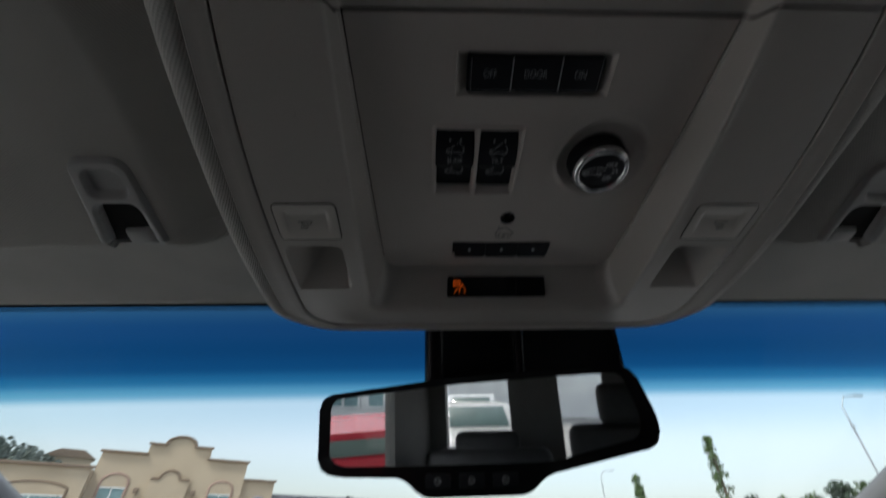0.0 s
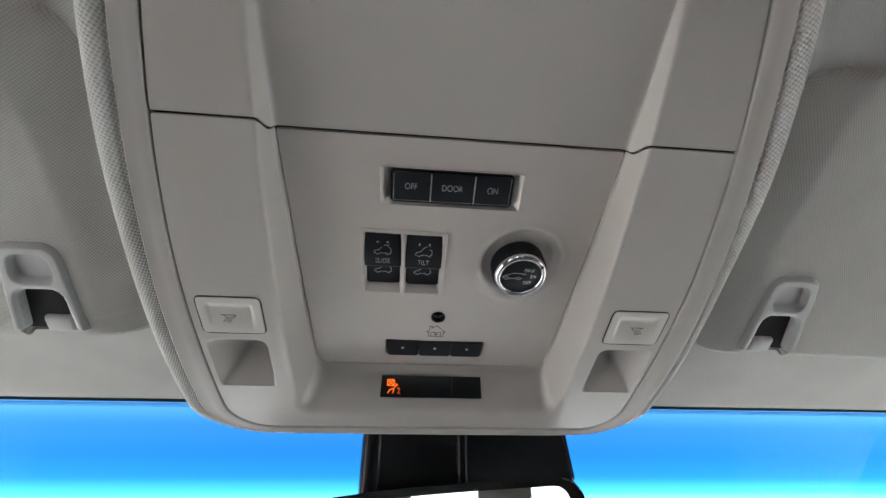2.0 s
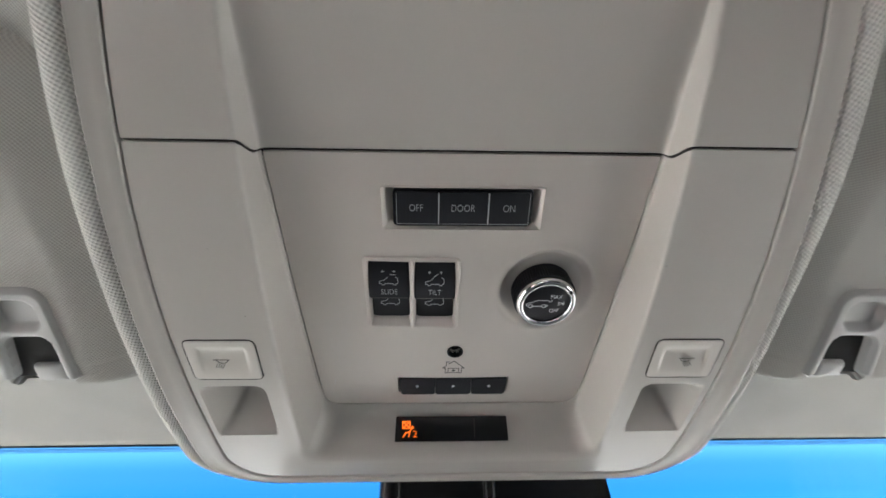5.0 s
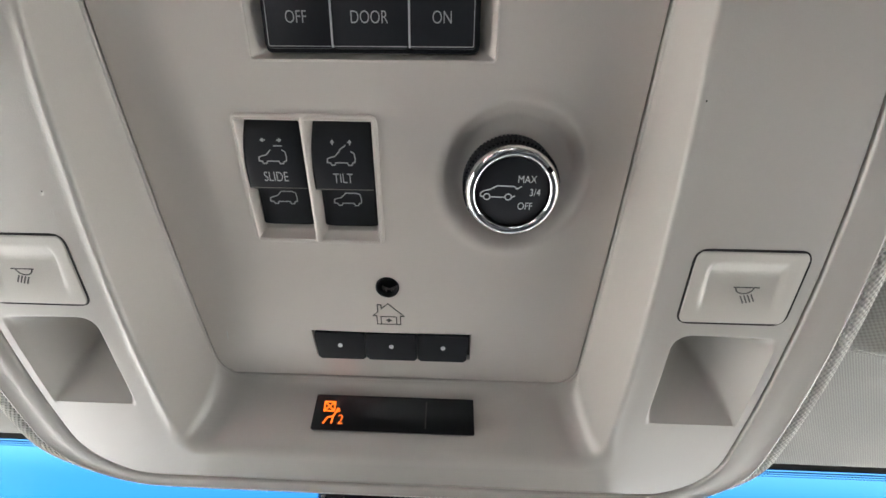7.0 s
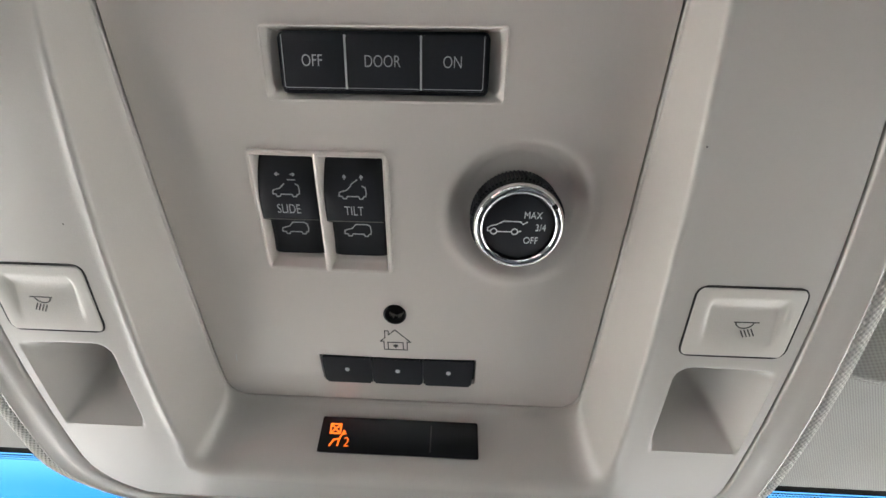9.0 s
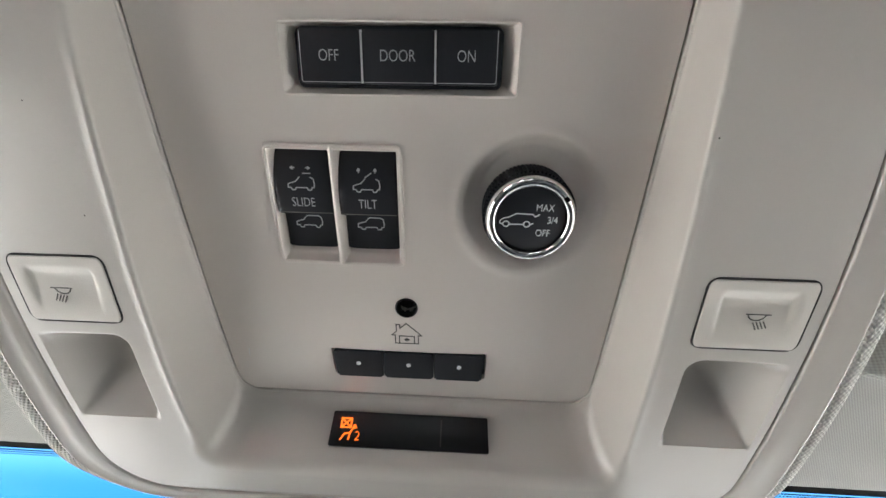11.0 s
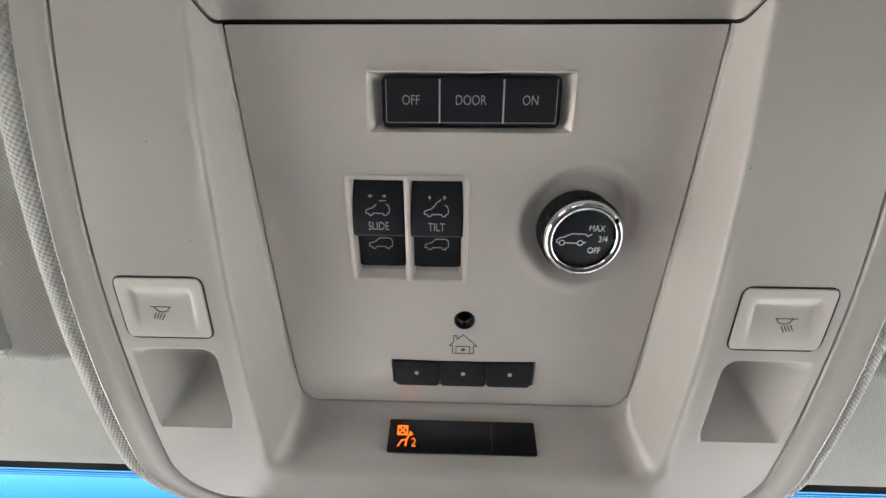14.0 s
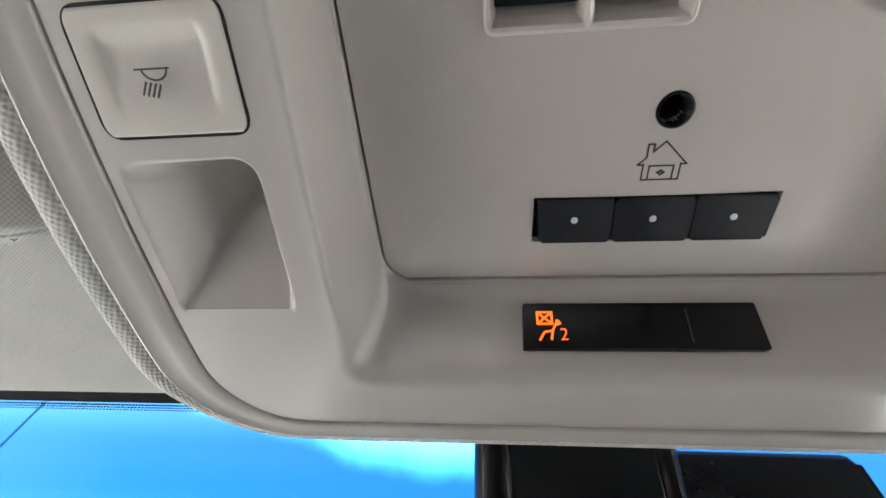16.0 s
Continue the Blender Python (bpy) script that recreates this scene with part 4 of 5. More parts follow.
    edge_tube([edge(inner(v), v) for v in np.linspace(y1 - 0.024, y1, 16)] + [edge(x, y1) for x in np.linspace(inner(y1) + 0.002, 0.2372, 10)])
    edge_tube([edge(x, y1) for x in np.linspace(0.2868, xout, 24)])
    # near-black sheet put into the slot in place of its deep shade
    part("hook_well", box(0.044, 0.036, 0.002, 0.0005), HOLE, visor, "", pose(s * 0.262, 0.2500, visor_z(0.2500) + 0.0052, -22.8, 0, 0))
    stub = box(0.020, 0.014, 0.012, 0.0032, 3)
    part("hook_stub", stub, CLIPPLASTIC, visor, "plastic retaining hook", pose(s * 0.2580, 0.2635, visor_z(0.260) + 0.0060, -20, 0, 0))
    plate = [(-0.272, 0.2715), (-0.263, 0.2775), (-0.243, 0.2812), (-0.239, 0.2800), (-0.252, 0.2730)]
    part("hook_plate", prism(rounded([(-s * x, y) for x, y in (plate if s < 0 else plate[::-1])], 0.002, 4), 1.6120, 1.6150, 0.0), CLIPPLASTIC, visor, "thin curved plate of the retaining hook")
    return visor


sun_visor(-1)
sun_visor(1)

# ---- interior mirror and the sensor housing on the glass ----
MIR = Matrix.Translation((-0.005, 0.4055, 1.497)) @ pose(0, 0, 0, 90, 0, 0) @ pose(0, 0, 0, 0, -9.1, 0) @ pose(0, 0, 0, 5.9, 0, 0)


def mirror_local(x, z):
    return ((x + 0.005) / math.cos(radians(9.1)), z - 1.497)


mirror = thing("interior_mirror", "black-framed rear-view mirror with three small buttons below the glass", "mirror")
outline = [(-0.1575, 1.5285), (-0.1540, 1.4640), (-0.1330, 1.4595), (-0.0760, 1.4580), (-0.0605, 1.4425), (0.0300, 1.4435), (0.0450, 1.4575), (0.1410, 1.4770), (0.1430, 1.4990), (0.1300, 1.5440), (0.0425, 1.5425), (-0.0370, 1.5395)]
outline = [mirror_local(*p) for p in reversed(outline)]
part("housing", prism(rounded(outline, 0.012, 5), -0.030, 0.004, 0.003, 3), MIRRORBLACK, mirror, "", MIR)
pane_outline = [(-0.1455, 1.5245), (-0.1435, 1.4745), (-0.1320, 1.4680), (-0.0600, 1.4670), (0.0500, 1.4675), (0.1250, 1.4840), (0.1290, 1.5000), (0.1200, 1.5375), (0.0425, 1.5360), (-0.0370, 1.5330)]
part("mirror_glass", prism(rounded([mirror_local(*p) for p in reversed(pane_outline)], 0.010, 5), 0.002, 0.0046), MIRROR, mirror, "silvered mirror glass", MIR, smooth=False)
for x in (-0.0461, -0.0173, 0.0110):
    lx, lz = mirror_local(x, 1.4552)
    b = part("button", prism(rounded(rect(-0.011, 0.011, -0.0055, 0.0055), 0.002), 0, 0.0018, 0.0006), BLACK, mirror, "small black button", MIR @ Matrix.Translation((lx, lz, 0.0035)))
    part("symbol", strokes([[(0.0026 * math.cos(a), 0.0026 * math.sin(a)) for a in np.linspace(0, 2 * math.pi, 15)], [(-0.0014, 0), (0.0014, 0)]], 0.0005), PRINT, b, "", Matrix.Translation((0, 0, 0.0018)))
part("arm", tube([(0.0, 0.425, 1.505), (0.0, 0.455, 1.535), (0.0, 0.475, 1.565)], [0.016, 0.015, 0.018], 20), MIRRORBLACK, mirror)

sensor = thing("sensor_housing", "black plastic camera and rain sensor housing on the windshield", "sensor housing")
across = Matrix(((0, 0, 1, 0), (1, 0, 0, 0), (0, 1, 0, 0), (0, 0, 0, 1)))
part("cover", prism(rounded([(0.440, 1.612), (0.440, 1.548), (0.505, 1.520), (0.545, 1.556)], 0.010, 5), -0.054, 0.154, 0.006, 3), MIRRORBLACK, sensor, "", across)
part("front_cover", box(0.082, 0.050, 0.100, 0.003, 3), MIRRORBLACK, sensor, "", pose(-0.008, 0.437, 1.562, 18, 0, 0))
column = [(0, 0.0, 0.050), (0, 0.0, 0.02), (0, 0.0, -0.02), (0, 0.0, -0.048)]
part("rounded_edge", tube(column, [0.0100, 0.0105, 0.0105, 0.0095], 24), MIRRORBLACK, sensor, "", pose(-0.0475, 0.4165, 1.5640, 18, 0, 0))
part("ridge", tube(column, [0.0055, 0.0055, 0.0055, 0.0035], 16), MIRRORBLACK, sensor, "", pose(0.0370, 0.4145, 1.5650, 18, 0, 0))

# ---- the rest of the cabin: plain walls that close it, and what the mirror shows ----


def wall_with_opening(x, y0, y1, z0, z1, hole, thick, name, label):
    """A side of the cabin in the plane x = const with one window opening."""
    bm = bmesh.new()
    a, b, c, d = hole
    cells = [(y0, y1, z0, c), (y0, b, d, z1), (y0, a, c, d)] + ([(b, y1, c, z1)] if y1 < 0 else [])
    for ya, yb, za, zb in cells:
        box(thick, yb - ya, zb - za, 0, at=(x, (ya + yb) / 2, (za + zb) / 2), bm=bm)
    return solo(name, bm, TRIM, label, "cabin side", kind="structure", smooth=False)


for s, side_name in ((-1, "wall_west"), (1, "wall_east")):
    wall_with_opening(s * 0.76, -0.42, 1.45, -0.52, 1.70, (-0.04, 0.50, 1.06, 1.60), 0.05, side_name + "_front", "grey-beige front door trim with an open window aperture")
    wall_with_opening(s * 0.76, -1.70, -0.42, -0.52, 1.72, (-1.14, -0.50, 0.92, 1.62), 0.05, side_name + "_rear", "grey-beige rear door trim with an open window aperture")


def cabin_glass(name, clear):
    m = bpy.data.materials.new(name)
    m.use_nodes = True
    n, l = m.node_tree.nodes, m.node_tree.links
    mix, see, gloss = n.new("ShaderNodeMixShader"), n.new("ShaderNodeBsdfTransparent"), n.new("ShaderNodeBsdfGlossy")
    see.inputs["Color"].default_value, gloss.inputs["Roughness"].default_value = (clear * 0.99, clear, clear * 0.99, 1), 0.02
    mix.inputs["Fac"].default_value = 0.06
    l.new(see.outputs[0], mix.inputs[1])
    l.new(gloss.outputs[0], mix.inputs[2])
    l.new(mix.outputs[0], n["Material Output"].inputs["Surface"])
    return m


# right-hand panes are darkened only to hold back light from that side
TINT, CLEARGLASS, SOFTTINT = cabin_glass("light_cutting_glass", 0.16), cabin_glass("clear_side_glass", 0.93), cabin_glass("light_trimming_glass", 0.80)
for n_w, (sx, sy, sz, at) in enumerate(((0.005, 0.64, 0.70, (-0.76, -0.82, 1.27)), (0.005, 0.64, 0.70, (0.76, -0.82, 1.27)), (1.24, 0.005, 0.48, (0, -1.72, 1.36)), (0.005, 0.53, 0.53, (0.76, 0.23, 1.33)), (0.005, 0.53, 0.53, (-0.76, 0.23, 1.33)))):
    solo("window_%d" % (n_w + 1), box(sx, sy, sz, at=at), (CLEARGLASS, TINT, CLEARGLASS, SOFTTINT, CLEARGLASS)[n_w], "glass pane in the cabin wall, tint set to balance the light", "window", kind="structure", smooth=False)
back_bm = bmesh.new()
for xa, xb, za, zb in ((-0.78, 0.78, -0.52, 1.12), (-0.78, 0.78, 1.60, 1.74), (-0.78, -0.64, 1.12, 1.60), (0.62, 0.78, 1.12, 1.60), (-0.26, 0.02, 1.12, 1.60), (0.26, 0.62, 1.12, 1.60)):
    box(xb - xa, 0.05, zb - za, at=((xa + xb) / 2, -1.72, (za + zb) / 2), bm=back_bm)
solo("wall_south", back_bm, TRIM, "rear of the cabin with its window aperture", "cabin rear", kind="structure", smooth=False)
solo("floor", box(1.56, 3.2, 0.04, at=(0, -0.15, 0.45)), CARPET, "dark cabin floor carpet", "floor", kind="structure")
dash = sheet(lines(-0.76, 0.76, 0.08), lines(0.62, 1.45, 0.06), lambda u, v: (u, v, 1.02 + 0.08 * smooth01((v - 0.62) / 0.2) - 0.05 * (v - 0.8)), 0.03)
solo("wall_north", dash, DASH, "dark grey dashboard top below the windshield", "dashboard", kind="structure")
solo("firewall", box(1.52, 0.05, 1.59, at=(0, 0.66, 0.275)), TRIM, "grey-beige dashboard front", "dashboard", kind="structure")
for s in (-1, 1):
    solo("pillar", tube([(s * 0.66, 0.36, 1.60), (s * 0.70, 0.80, 1.38), (s * 0.76, 1.38, 1.06)], [0.045, 0.045, 0.05], 12), TRIM, "grey-beige windshield pillar trim", "pillar", kind="structure")


def seat(x, y, w, drop, sunk=0.0):
    ob = thing("car_seat", "dark leather car seat with a headrest", "car seat", "car seats")
    part("base", box(w * 0.9, 0.46, 0.24 - drop, 0.02, 2, at=(x, y + 0.24, 0.47 + (0.24 - drop) / 2)), TRIM, ob)
    part("cushion", box(w, 0.52, 0.16, 0.05, 4, at=(x, y + 0.24, 0.76 - drop)), SEAT, ob)
    part("backrest", box(w, 0.14, 0.64, 0.05, 4), SEAT, ob, "", pose(x, y - 0.10, 1.14 - drop, 12, 0, 0))
    part("headrest", box(w * 0.52, 0.10, 0.19, 0.04, 4), SEAT, ob, "", pose(x, y - 0.185 + 0.2 * sunk, 1.535 - drop - sunk, 12, 0, 0))
    for d in (-0.06, 0.06):
        part("post", tube([(x + d, y - 0.165, 1.42 - drop), (x + d, y - 0.175, 1.47 - drop)], 0.006, 8), STEEL, ob)


seat(-0.38, -0.30, 0.50, 0.29, 0.08)
seat(0.38, -0.30, 0.50, 0.20, 0.06)
seat(-0.345, -1.22, 0.62, 0.22, 0.10)
seat(0.36, -1.22, 0.62, 0.12, 0.0)

# ---- outside ----
IDENT = Matrix()


def ground_z(y):
    """The car park falls from the shops to the car and on behind it, as far as the next row."""
    return 0.0875 * max(-26.0, min(0.0, y + 1.4)) - 0.58 * smooth01((20.0 - y) / 17.0)


def ground_place(u, v):
    return (u, v, ground_z(v))


solo("ground", sheet([-3000, -300, -80, -20, 20, 80, 300, 3000], [-3000, -300, -80, -27.4, -20, -10, -1.4, 3, 8, 12, 16, 20, 80, 300, 3000], ground_place, -0.2), ASPHALT, "pale paved car park that runs to the horizon", "ground", kind="structure", at=IDENT, smooth=False)

# Mission-style shop building; s runs along its front, receding to the right
FRONT = Matrix.Translation((-21.975, 39.31, 0)) @ pose(0, 0, 0, 0, 0, 25) @ pose(0, 0, 0, 90, 0, 0)
shop = thing("shop_building", "tan stucco shop building with stepped parapet and arched windows", "building", at=FRONT)


def slab(outline, depth, mat, name, parent, front=0.0, label="", bevel=0.0):
    return part(name, prism(outline, -depth + front, front, bevel), mat, parent, label, smooth=False)


arch = [(1.15 * math.cos(a), 7.58 + 0.66 * math.sin(a)) for a in np.linspace(0, math.pi, 16)]
main = slab([(-5.4, 0), (5.7, 0), (5.7, 6.62), (2.45, 6.62), (2.45, 7.50)] + arch + [(-2.3, 7.50), (-2.3, 6.70), (-5.4, 6.70)], 12, STUCCO, "wall", shop)
slab(rect(-40, -5.4, 0, 5.36), 11, STUCCO, "wing_wall", shop, 1.2)
slab(rect(5.7, 8.4, 0, 5.28), 11, STUCCO, "side_wall", shop, -0.4)
slab(rect(8.4, 40, 0, 4.55), 10, SLATE, "far_wing", shop, -3.0)


def cornice(a, b, z, front, t=0.16):
    part("cornice", box(b - a + 0.3, t, 0.35, 0.04, at=((a + b) / 2, z + t / 2, front)), CORNICE, shop, smooth=False)


cornice(-40, -5.3, 5.36, 1.3, 0.2)
cornice(-5.4, -2.3, 6.70, 0.1)
cornice(2.45, 5.7, 6.62, 0.1)
cornice(-2.3, -1.15, 7.50, 0.1)
cornice(1.15, 2.45, 7.50, 0.1)
cornice(5.7, 8.4, 5.28, -0.3)
part("arched_cornice", tube([(x, y + 0.05, 0.1) for x, y in arch], 0.11, 8), CORNICE, shop)


def arched_window(cx, sill, spring, half, rise, front, trim_mat):
    pts = [(cx + half * math.cos(a), spring + rise * math.sin(a)) for a in np.linspace(0, math.pi, 14)]
    w = part("window", prism([(cx - half, sill), (cx + half, sill)] + pts, front - 0.1, front + 0.02), PANE, shop, smooth=False)
    part("surround", tube([(cx + half, sill, front)] + [(x, y, front) for x, y in pts] + [(cx - half, sill, front)], 0.11, 6), trim_mat, w)
    part("tympanum", prism([(cx - half + 0.05, spring - 0.32), (cx + half - 0.05, spring - 0.32)] + [(cx + (half - 0.05) * math.cos(a), spring + (rise - 0.05) * math.sin(a)) for a in np.linspace(0, math.pi, 14)], front, front + 0.05), STUCCO, w, smooth=False)
    part("mullion", box(0.07, spring - 0.32 - sill, 0.05, at=(cx, (sill + spring - 0.32) / 2, front + 0.04)), WHITEFRAME, w, smooth=False)
    part("transom", box(2 * half, 0.08, 0.05, at=(cx, spring - 0.36, front + 0.05)), WHITEFRAME, w, smooth=False)


arched_window(-3.75, 1.6, 4.60, 0.92, 0.62, 0.0, PINKTRIM)
arched_window(4.05, 1.6, 4.46, 0.92, 0.62, 0.0, PINKTRIM)
for cx in (-8.3, -14.5, -20.7, -26.9):
    arched_window(cx, 0.6, 3.85, 2.0, 0.5, 1.2, CORNICE)
gable = [(1.35, 0), (1.5, 5.0), (0.75, 5.02)] + [(0.72 * math.cos(a), 5.05 + 0.58 * math.sin(a)) for a in np.linspace(0, math.pi, 12)] + [(-0.75, 5.02), (-1.35, 5.0), (-1.35, 0)]
slab(gable, 0.5, STUCCO, "porch_gable", shop, 0.35)
part("porch_cornice", tube([(x, y, 0.35) for x, y in gable[1:-1]], 0.10, 6), CORNICE, shop)
for x in (-2.1, 2.0):
    part("wall_lantern", box(0.35, 0.42, 0.3, 0.05, at=(x, 4.1, 0.2)), CORNICE, shop, "dark wall lantern")
part("awning", lathe([(0.0, 0.55), (0.4, 0.45), (0.8, 0.0)], 16), SLATE, shop, "dark rounded awning", Matrix.Translation((7.2, 3.6, 0.2)) @ pose(0, 0, 0, -90, 0, 0))


def clump(bm, c, r, rnd, n, leaf):
    """Many small leaf faces scattered through a ball with an uneven edge."""
    for _ in range(n):
        d = Vector((rnd.gauss(0, 1), rnd.gauss(0, 1), rnd.gauss(0, 1)))
        d = d.normalized() * r * rnd.random() ** 0.45 * rnd.uniform(0.7, 1.15)
        p = Vector(c) + d
        a, b = Vector((rnd.gauss(0, 1), rnd.gauss(0, 1), rnd.gauss(0, 1))).normalized(), Vector((rnd.gauss(0, 1), rnd.gauss(0, 1), rnd.gauss(0, 1))).normalized()
        k = leaf * rnd.uniform(0.6, 1.4)
        bm.faces.new([bm.verts.new(p + a * k), bm.verts.new(p + b * k), bm.verts.new(p - a * k), bm.verts.new(p - b * k)])


def polar(az, dist, z=0.0):
    return (dist * math.sin(radians(az)), dist * math.cos(radians(az)), z)


def poplar(az, dist, top, spread, seed, label):
    rnd = random.Random(seed)
    x, y, _ = polar(az, dist)
    tree = thing("poplar_tree", label, "tree", at=Matrix.Translation((x, y, 0)))
    part("trunk", tube([(0, 0, 0), (0.1, 0, top * 0.4), (0, 0, top * 0.97)], [0.22, 0.15, 0.02], 8), BARK, tree)
    bm = bmesh.new()
    for k in range(70):
        t = rnd.random()
        z = top * (0.15 + 0.84 * t)
        r = spread * (1 - t) ** 0.6 * rnd.uniform(0.3, 1.0) + 0.05
        a = rnd.uniform(0, 6.28)
        clump(bm, (r * math.cos(a), r * math.sin(a), z), 0.32, rnd, 26, 0.10)
    part("crown", bm, LEAF, tree, smooth=False)
    for k in range(12):
        t, a = rnd.uniform(0.2, 0.8), rnd.uniform(0, 6.28)
        part("limb", tube([(0, 0, top * t), (spread * 0.6 * math.cos(a), spread * 0.6 * math.sin(a), top * (t + 0.12))], [0.05, 0.015], 6), BARK, tree)


poplar(32.4, 42, 8.55, 0.75, 4, "tall narrow sparse poplar tree")
poplar(24.1, 48, 6.65, 0.55, 9, "small narrow poplar tree")


def broad_tree(az, dist, top, spread, seed, mat, label):
    rnd = random.Random(seed)
    x, y, _ = polar(az, dist)
    tree = thing("broadleaf_tree", label, "tree", "trees along the car park", at=Matrix.Translation((x, y, 0)))
    part("trunk", tube([(0, 0, 0), (0.1, 0, top * 0.55)], [0.25, 0.12], 8), BARK, tree)
    bm = bmesh.new()
    for k in range(46):
        a, h = rnd.uniform(0, 6.28), rnd.random()
        r = spread * rnd.random() ** 0.5 * math.sin(math.pi * (0.15 + 0.8 * h))
        clump(bm, (r * math.cos(a), r * math.sin(a), top * (0.28 + 0.68 * h)), 0.55, rnd, 34, 0.17)
    part("crown", bm, mat, tree, smooth=False)


for i, (az, dist, top, spread) in enumerate(((34.5, 60, 5.5, 2.2), (37.0, 63, 5.3, 2.6), (39.5, 61, 5.4, 2.4), (41.8, 57, 6.1, 2.2), (44.0, 55, 5.9, 2.6), (46.3, 52, 6.3, 2.2), (49.0, 54, 6.0, 2.6), (30.0, 70, 5.0, 2.4), (27.0, 75, 5.0, 2.4), (-10, 75, 6.2, 2.5), (-3, 80, 5.6, 3), (4, 80, 5.6, 3), (12, 82, 5.6, 3), (19, 80, 5.4, 3))):
    broad_tree(az, dist, top, spread, 20 + i, LEAF if i % 3 else LEAFDARK, "round green broadleaf tree beside the car park")


def street_lamp(az, dist, top, reach, label):
    x, y, _ = polar(az, dist)
    lamp = thing("street_lamp", label, "street lamp", at=Matrix.Translation((x, y, 0)))
    part("pole", tube([(0, 0, 0), (0, 0, top * 0.82), (0.02, 0, top * 0.92), (0.35 * reach, 0, top * 0.99), (reach, 0, top)], [0.09, 0.06, 0.055, 0.05, 0.04], 10), STEEL, lamp)
    part("lamp_head", box(0.75, 0.22, 0.12, 0.04, 2, at=(reach + 0.3, 0, top)), STEEL, lamp)
    part("bracket", box(0.3, 0.16, 0.16, 0.03, 2, at=(0.05, 0, top * 0.79)), STEEL, lamp)


street_lamp(44.9, 46, 11.2, 1.5, "slender steel street lamp with a curved arm")
street_lamp(-53.1, 24, 14.5, 1.5, "tall slender steel lamp post near the car")
street_lamp(20.3, 70, 9.6, 1.5, "distant slender steel street lamp")

# hillside with houses and trees beyond the shops
rnd = random.Random(3)


def hill_place(u, v):
    r = 160 + v
    h = 27.0 * smooth01(v / 90) * math.exp(-((u + 46) / 13.0) ** 2) + 2 * noise.noise((u * 0.2, v * 0.02, 0))
    return (r * math.sin(radians(u)), r * math.cos(radians(u)), max(-1.0, h) - 0.3)


solo("hillside", sheet([float(a) for a in np.linspace(-75, -15, 30)], [float(a) for a in np.linspace(0, 200, 18)], hill_place, -1), HILL, "hazy dry hillside behind the shops", "hill", kind="structure", at=IDENT)
# far trees, their haze held in the leaf colour
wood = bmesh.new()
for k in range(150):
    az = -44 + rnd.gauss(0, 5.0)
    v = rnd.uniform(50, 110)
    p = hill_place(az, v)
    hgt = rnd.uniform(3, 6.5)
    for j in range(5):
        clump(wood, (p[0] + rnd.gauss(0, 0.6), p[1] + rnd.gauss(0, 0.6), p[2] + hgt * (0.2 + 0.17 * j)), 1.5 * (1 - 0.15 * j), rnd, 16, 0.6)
tagged_at(part("hill_wood", wood, HAZETINTLEAF, None, smooth=False), "grey-green hillside trees with haze painted into their colour", "trees", "", "stuff", IDENT)
hp = hill_place(-38.3, 92)
villa = thing("hill_house", "pale stucco house among trees on the hill", "house", at=Matrix.Translation((hp[0], hp[1], hp[2] - 0.5)) @ pose(0, 0, 0, 0, 0, 38))
part("wall", box(16, 10, 10, at=(0, 0, 3)), STUCCO, villa, smooth=False)
part("roof", prism([(-9, 8), (9, 8), (4, 11), (-4, 11)], -6, 6), CORNICE, villa, "", pose(0, 0, 0, 90, 0, 0), smooth=False)
for x in (-5, 0, 5):
    part("window", box(2.2, 0.3, 2.6, at=(x, -5.1, 4)), PANE, villa, smooth=False)


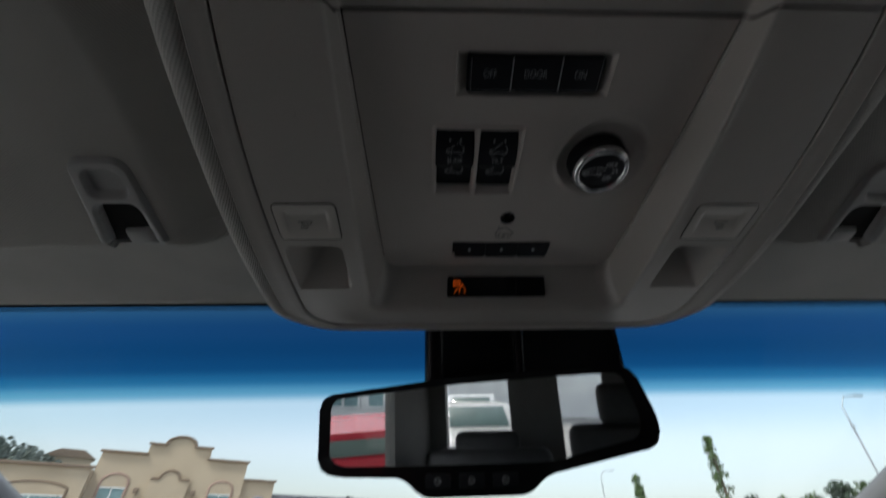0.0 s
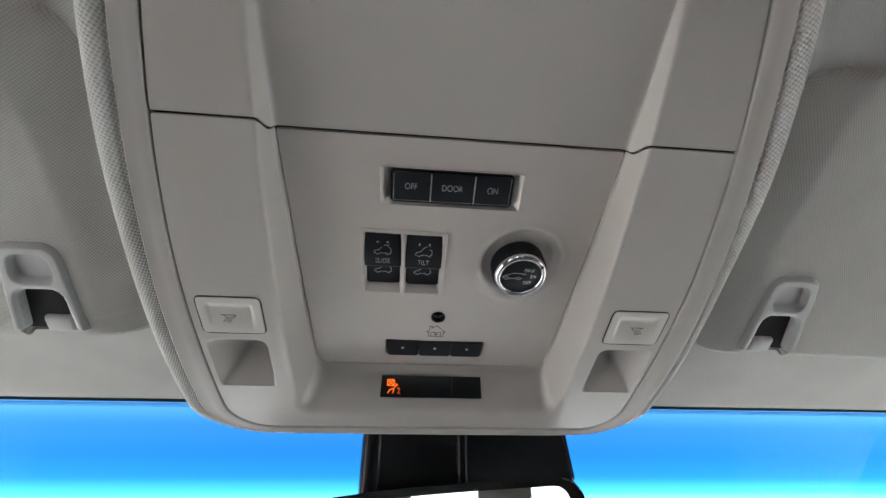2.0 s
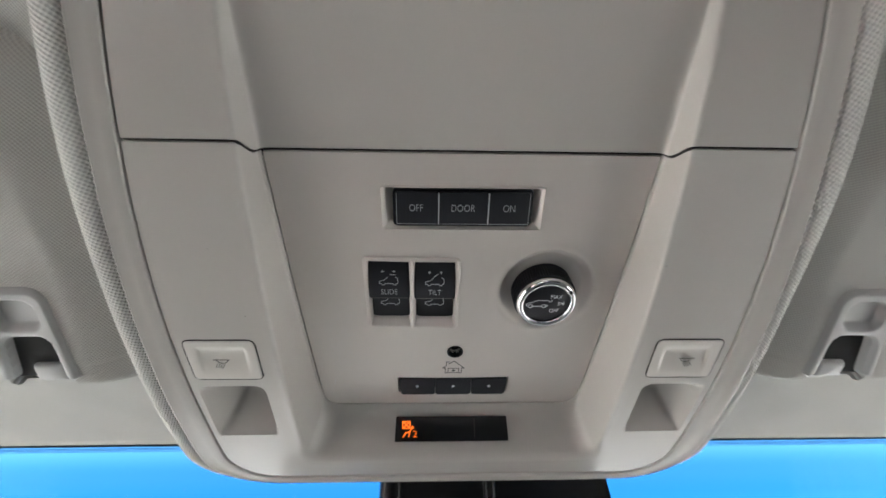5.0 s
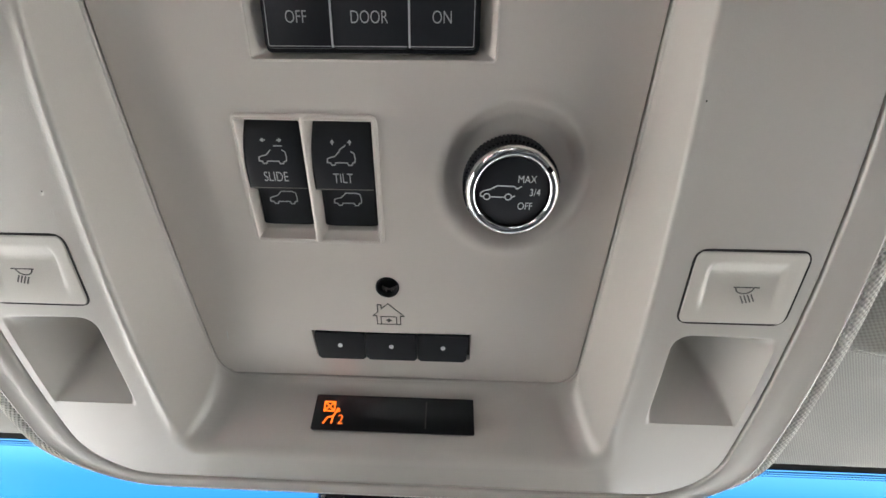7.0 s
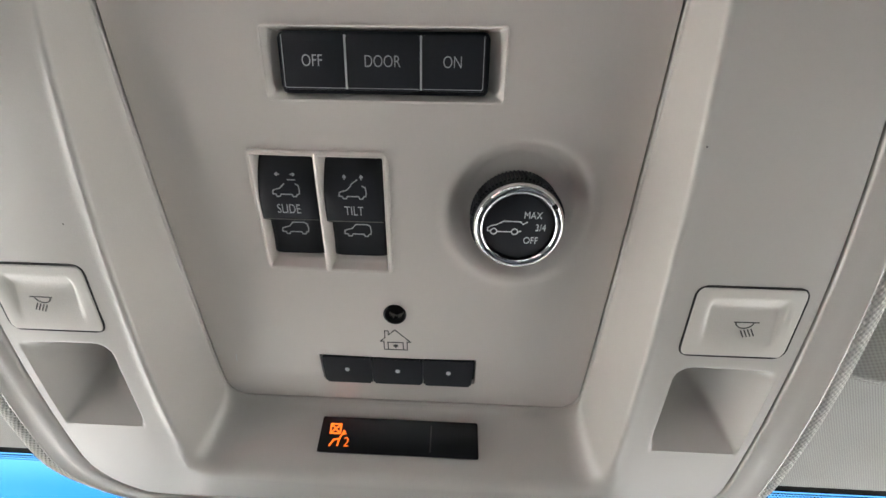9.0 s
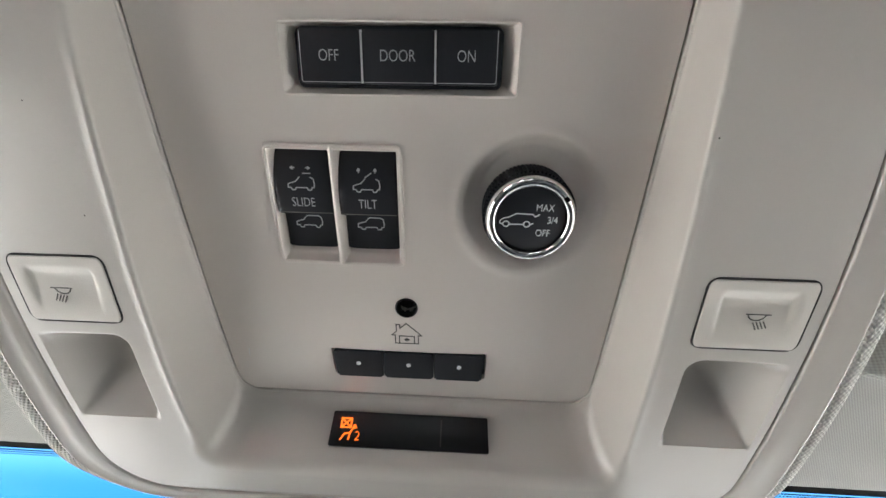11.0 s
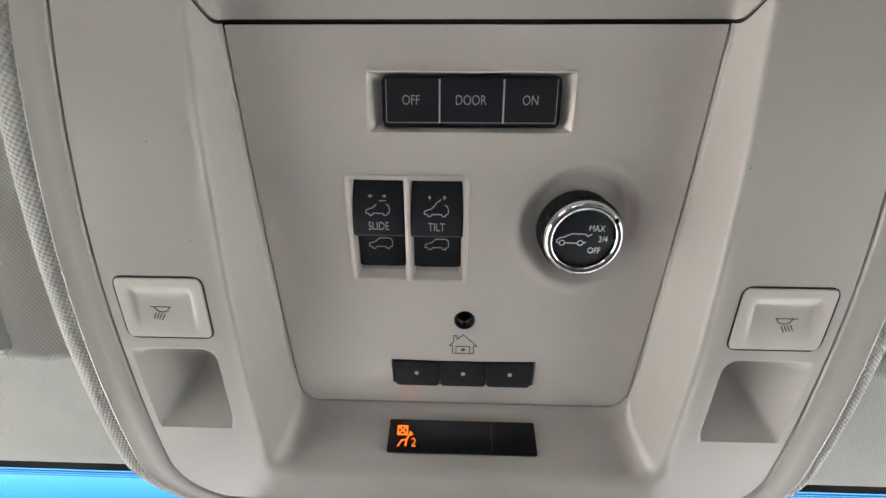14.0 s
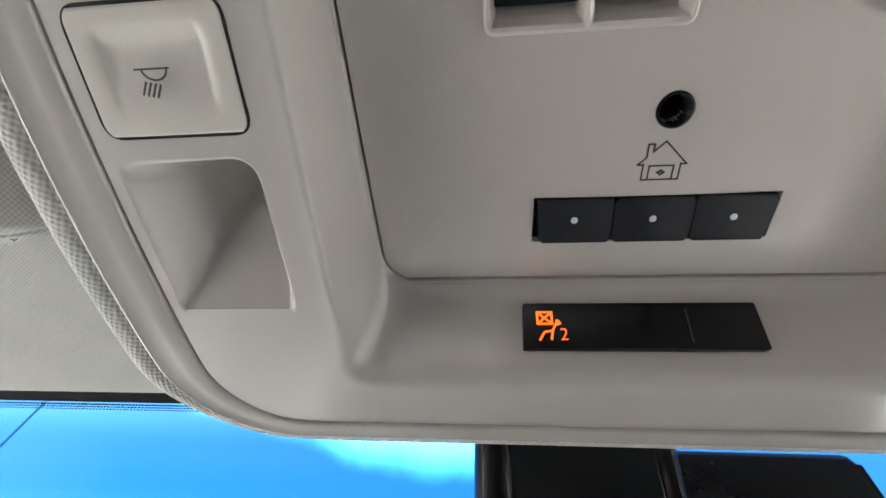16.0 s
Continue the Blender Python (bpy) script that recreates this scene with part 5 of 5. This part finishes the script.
# ---- vehicles behind, seen in the mirror ----
def parked_car(name, label, m, paint, length, width, height, boot):
    car = thing(name, label, "car", at=m)
    hl, hw = length / 2, width / 2
    low = [(-hl, 0.35), (hl, 0.35), (hl, 0.75), (hl - 0.25, 0.95), (0.30 * hl, 1.02), (-0.55 * hl, 1.05), (-hl + 0.05, 0.95)]
    bm = prism([(x, z) for x, z in rounded(low, 0.15, 4)], -hw, hw, 0.06, 3)
    part("body", bm, paint, car, "", pose(0, 0, 0, 90, 0, 0))
    cab = [(0.42 * hl, 1.0), (0.10 * hl, height), (-0.62 * hl * boot, height), (-0.80 * hl * boot, 1.0)]
    glass_outline = [(0.33 * hl, 1.06), (0.10 * hl, height - 0.09), (-0.58 * hl * boot, height - 0.09), (-0.70 * hl * boot, 1.06)]
    part("cab", prism(rounded(cab, 0.12, 4), -hw + 0.10, hw - 0.10, 0.08, 3), paint, car, "", pose(0, 0, 0, 90, 0, 0))
    part("side_glass", prism(glass_outline, -hw + 0.085, hw - 0.085), CARGLASS, car, "dark side windows", pose(0, 0, 0, 90, 0, 0), smooth=False)
    for name, (xa, za), (xb, zb) in (("windscreen", (0.42 * hl, 1.0), (0.10 * hl, height)), ("rear_window", (-0.80 * hl * boot, 1.0), (-0.62 * hl * boot, height))):
        a, b = Vector((xa, 0, za)), Vector((xb, 0, zb))
        lean = math.degrees(math.atan2(zb - za, xb - xa))
        part(name, box((b - a).length * 0.80, width * 0.72, 0.05, 0.012, 2), CARGLASS, car, "dark greenish glass", Matrix.Translation(a.lerp(b, 0.48)) @ pose(0, 0, 0, 0, -lean, 0))
    for x in (-0.62 * hl, 0.62 * hl):
        for s in (-1, 1):
            w = part("wheel", lathe([(0.0, -0.1), (0.30, -0.1), (0.34, -0.06), (0.34, 0.06), (0.30, 0.1), (0.0, 0.1)], 24), RUBBER, car, "", pose(x, s * (hw - 0.08), 0.34, 90, 0, 0))
            part("rim", lathe([(0.0, -0.115), (0.2, -0.11), (0.21, 0), (0.2, 0.11), (0.0, 0.115)], 18), STEEL, w)
    for x, mat2 in ((hl - 0.03, PRINT), (-hl + 0.03, REDPAINT)):
        for s in (-1, 1):
            part("light", box(0.08, 0.35, 0.16, 0.03, 2, at=(x, s * (hw - 0.28), 0.74)), mat2, car)
    return car


parked_car("red_car", "glossy red car parked in the next bay", pose(-3.86, -5.05, ground_z(-5.05)) @ pose(0, 0, 0, 0, 0, 153), REDPAINT, 4.4, 1.80, 1.36, 1.0)
parked_car("beige_car", "pale beige car parked behind", pose(-2.15, -9.4, ground_z(-9.4), 5, 0, 0) @ pose(0, 0, 0, 0, 0, 70), BEIGEPAINT, 4.7, 1.85, 1.45, 0.9)
parked_car("white_car", "white car parked in the row behind", pose(-3.2, -14.0, ground_z(-14.0), 5, 0, 0) @ pose(0, 0, 0, 0, 0, 80), WHITEFRAME, 4.6, 1.8, 1.5, 1.0)
rear = thing("rear_building", "grey building with white window frames across the car park", "building", at=Matrix.Translation((-8, -24, ground_z(-24))))
part("wall", box(40, 6, 7, at=(0, -3, 3.5)), WHITEFRAME, rear, smooth=False)
for i in range(-6, 0):
    w = part("window", box(2.3, 0.1, 4.2, at=(i * 2.9, 0.03, 2.5)), PANE, rear, smooth=False)
    for j in range(4):
        part("glazing_bar", box(2.4, 0.12, 0.12, at=(i * 2.9, 0.1, 0.5 + 1.33 * j)), WHITEFRAME, w, smooth=False)
    for j in (-1.15, 0, 1.15):
        part("glazing_bar", box(0.12, 0.12, 4.2, at=(i * 2.9 + j, 0.1, 2.5)), WHITEFRAME, w, smooth=False)
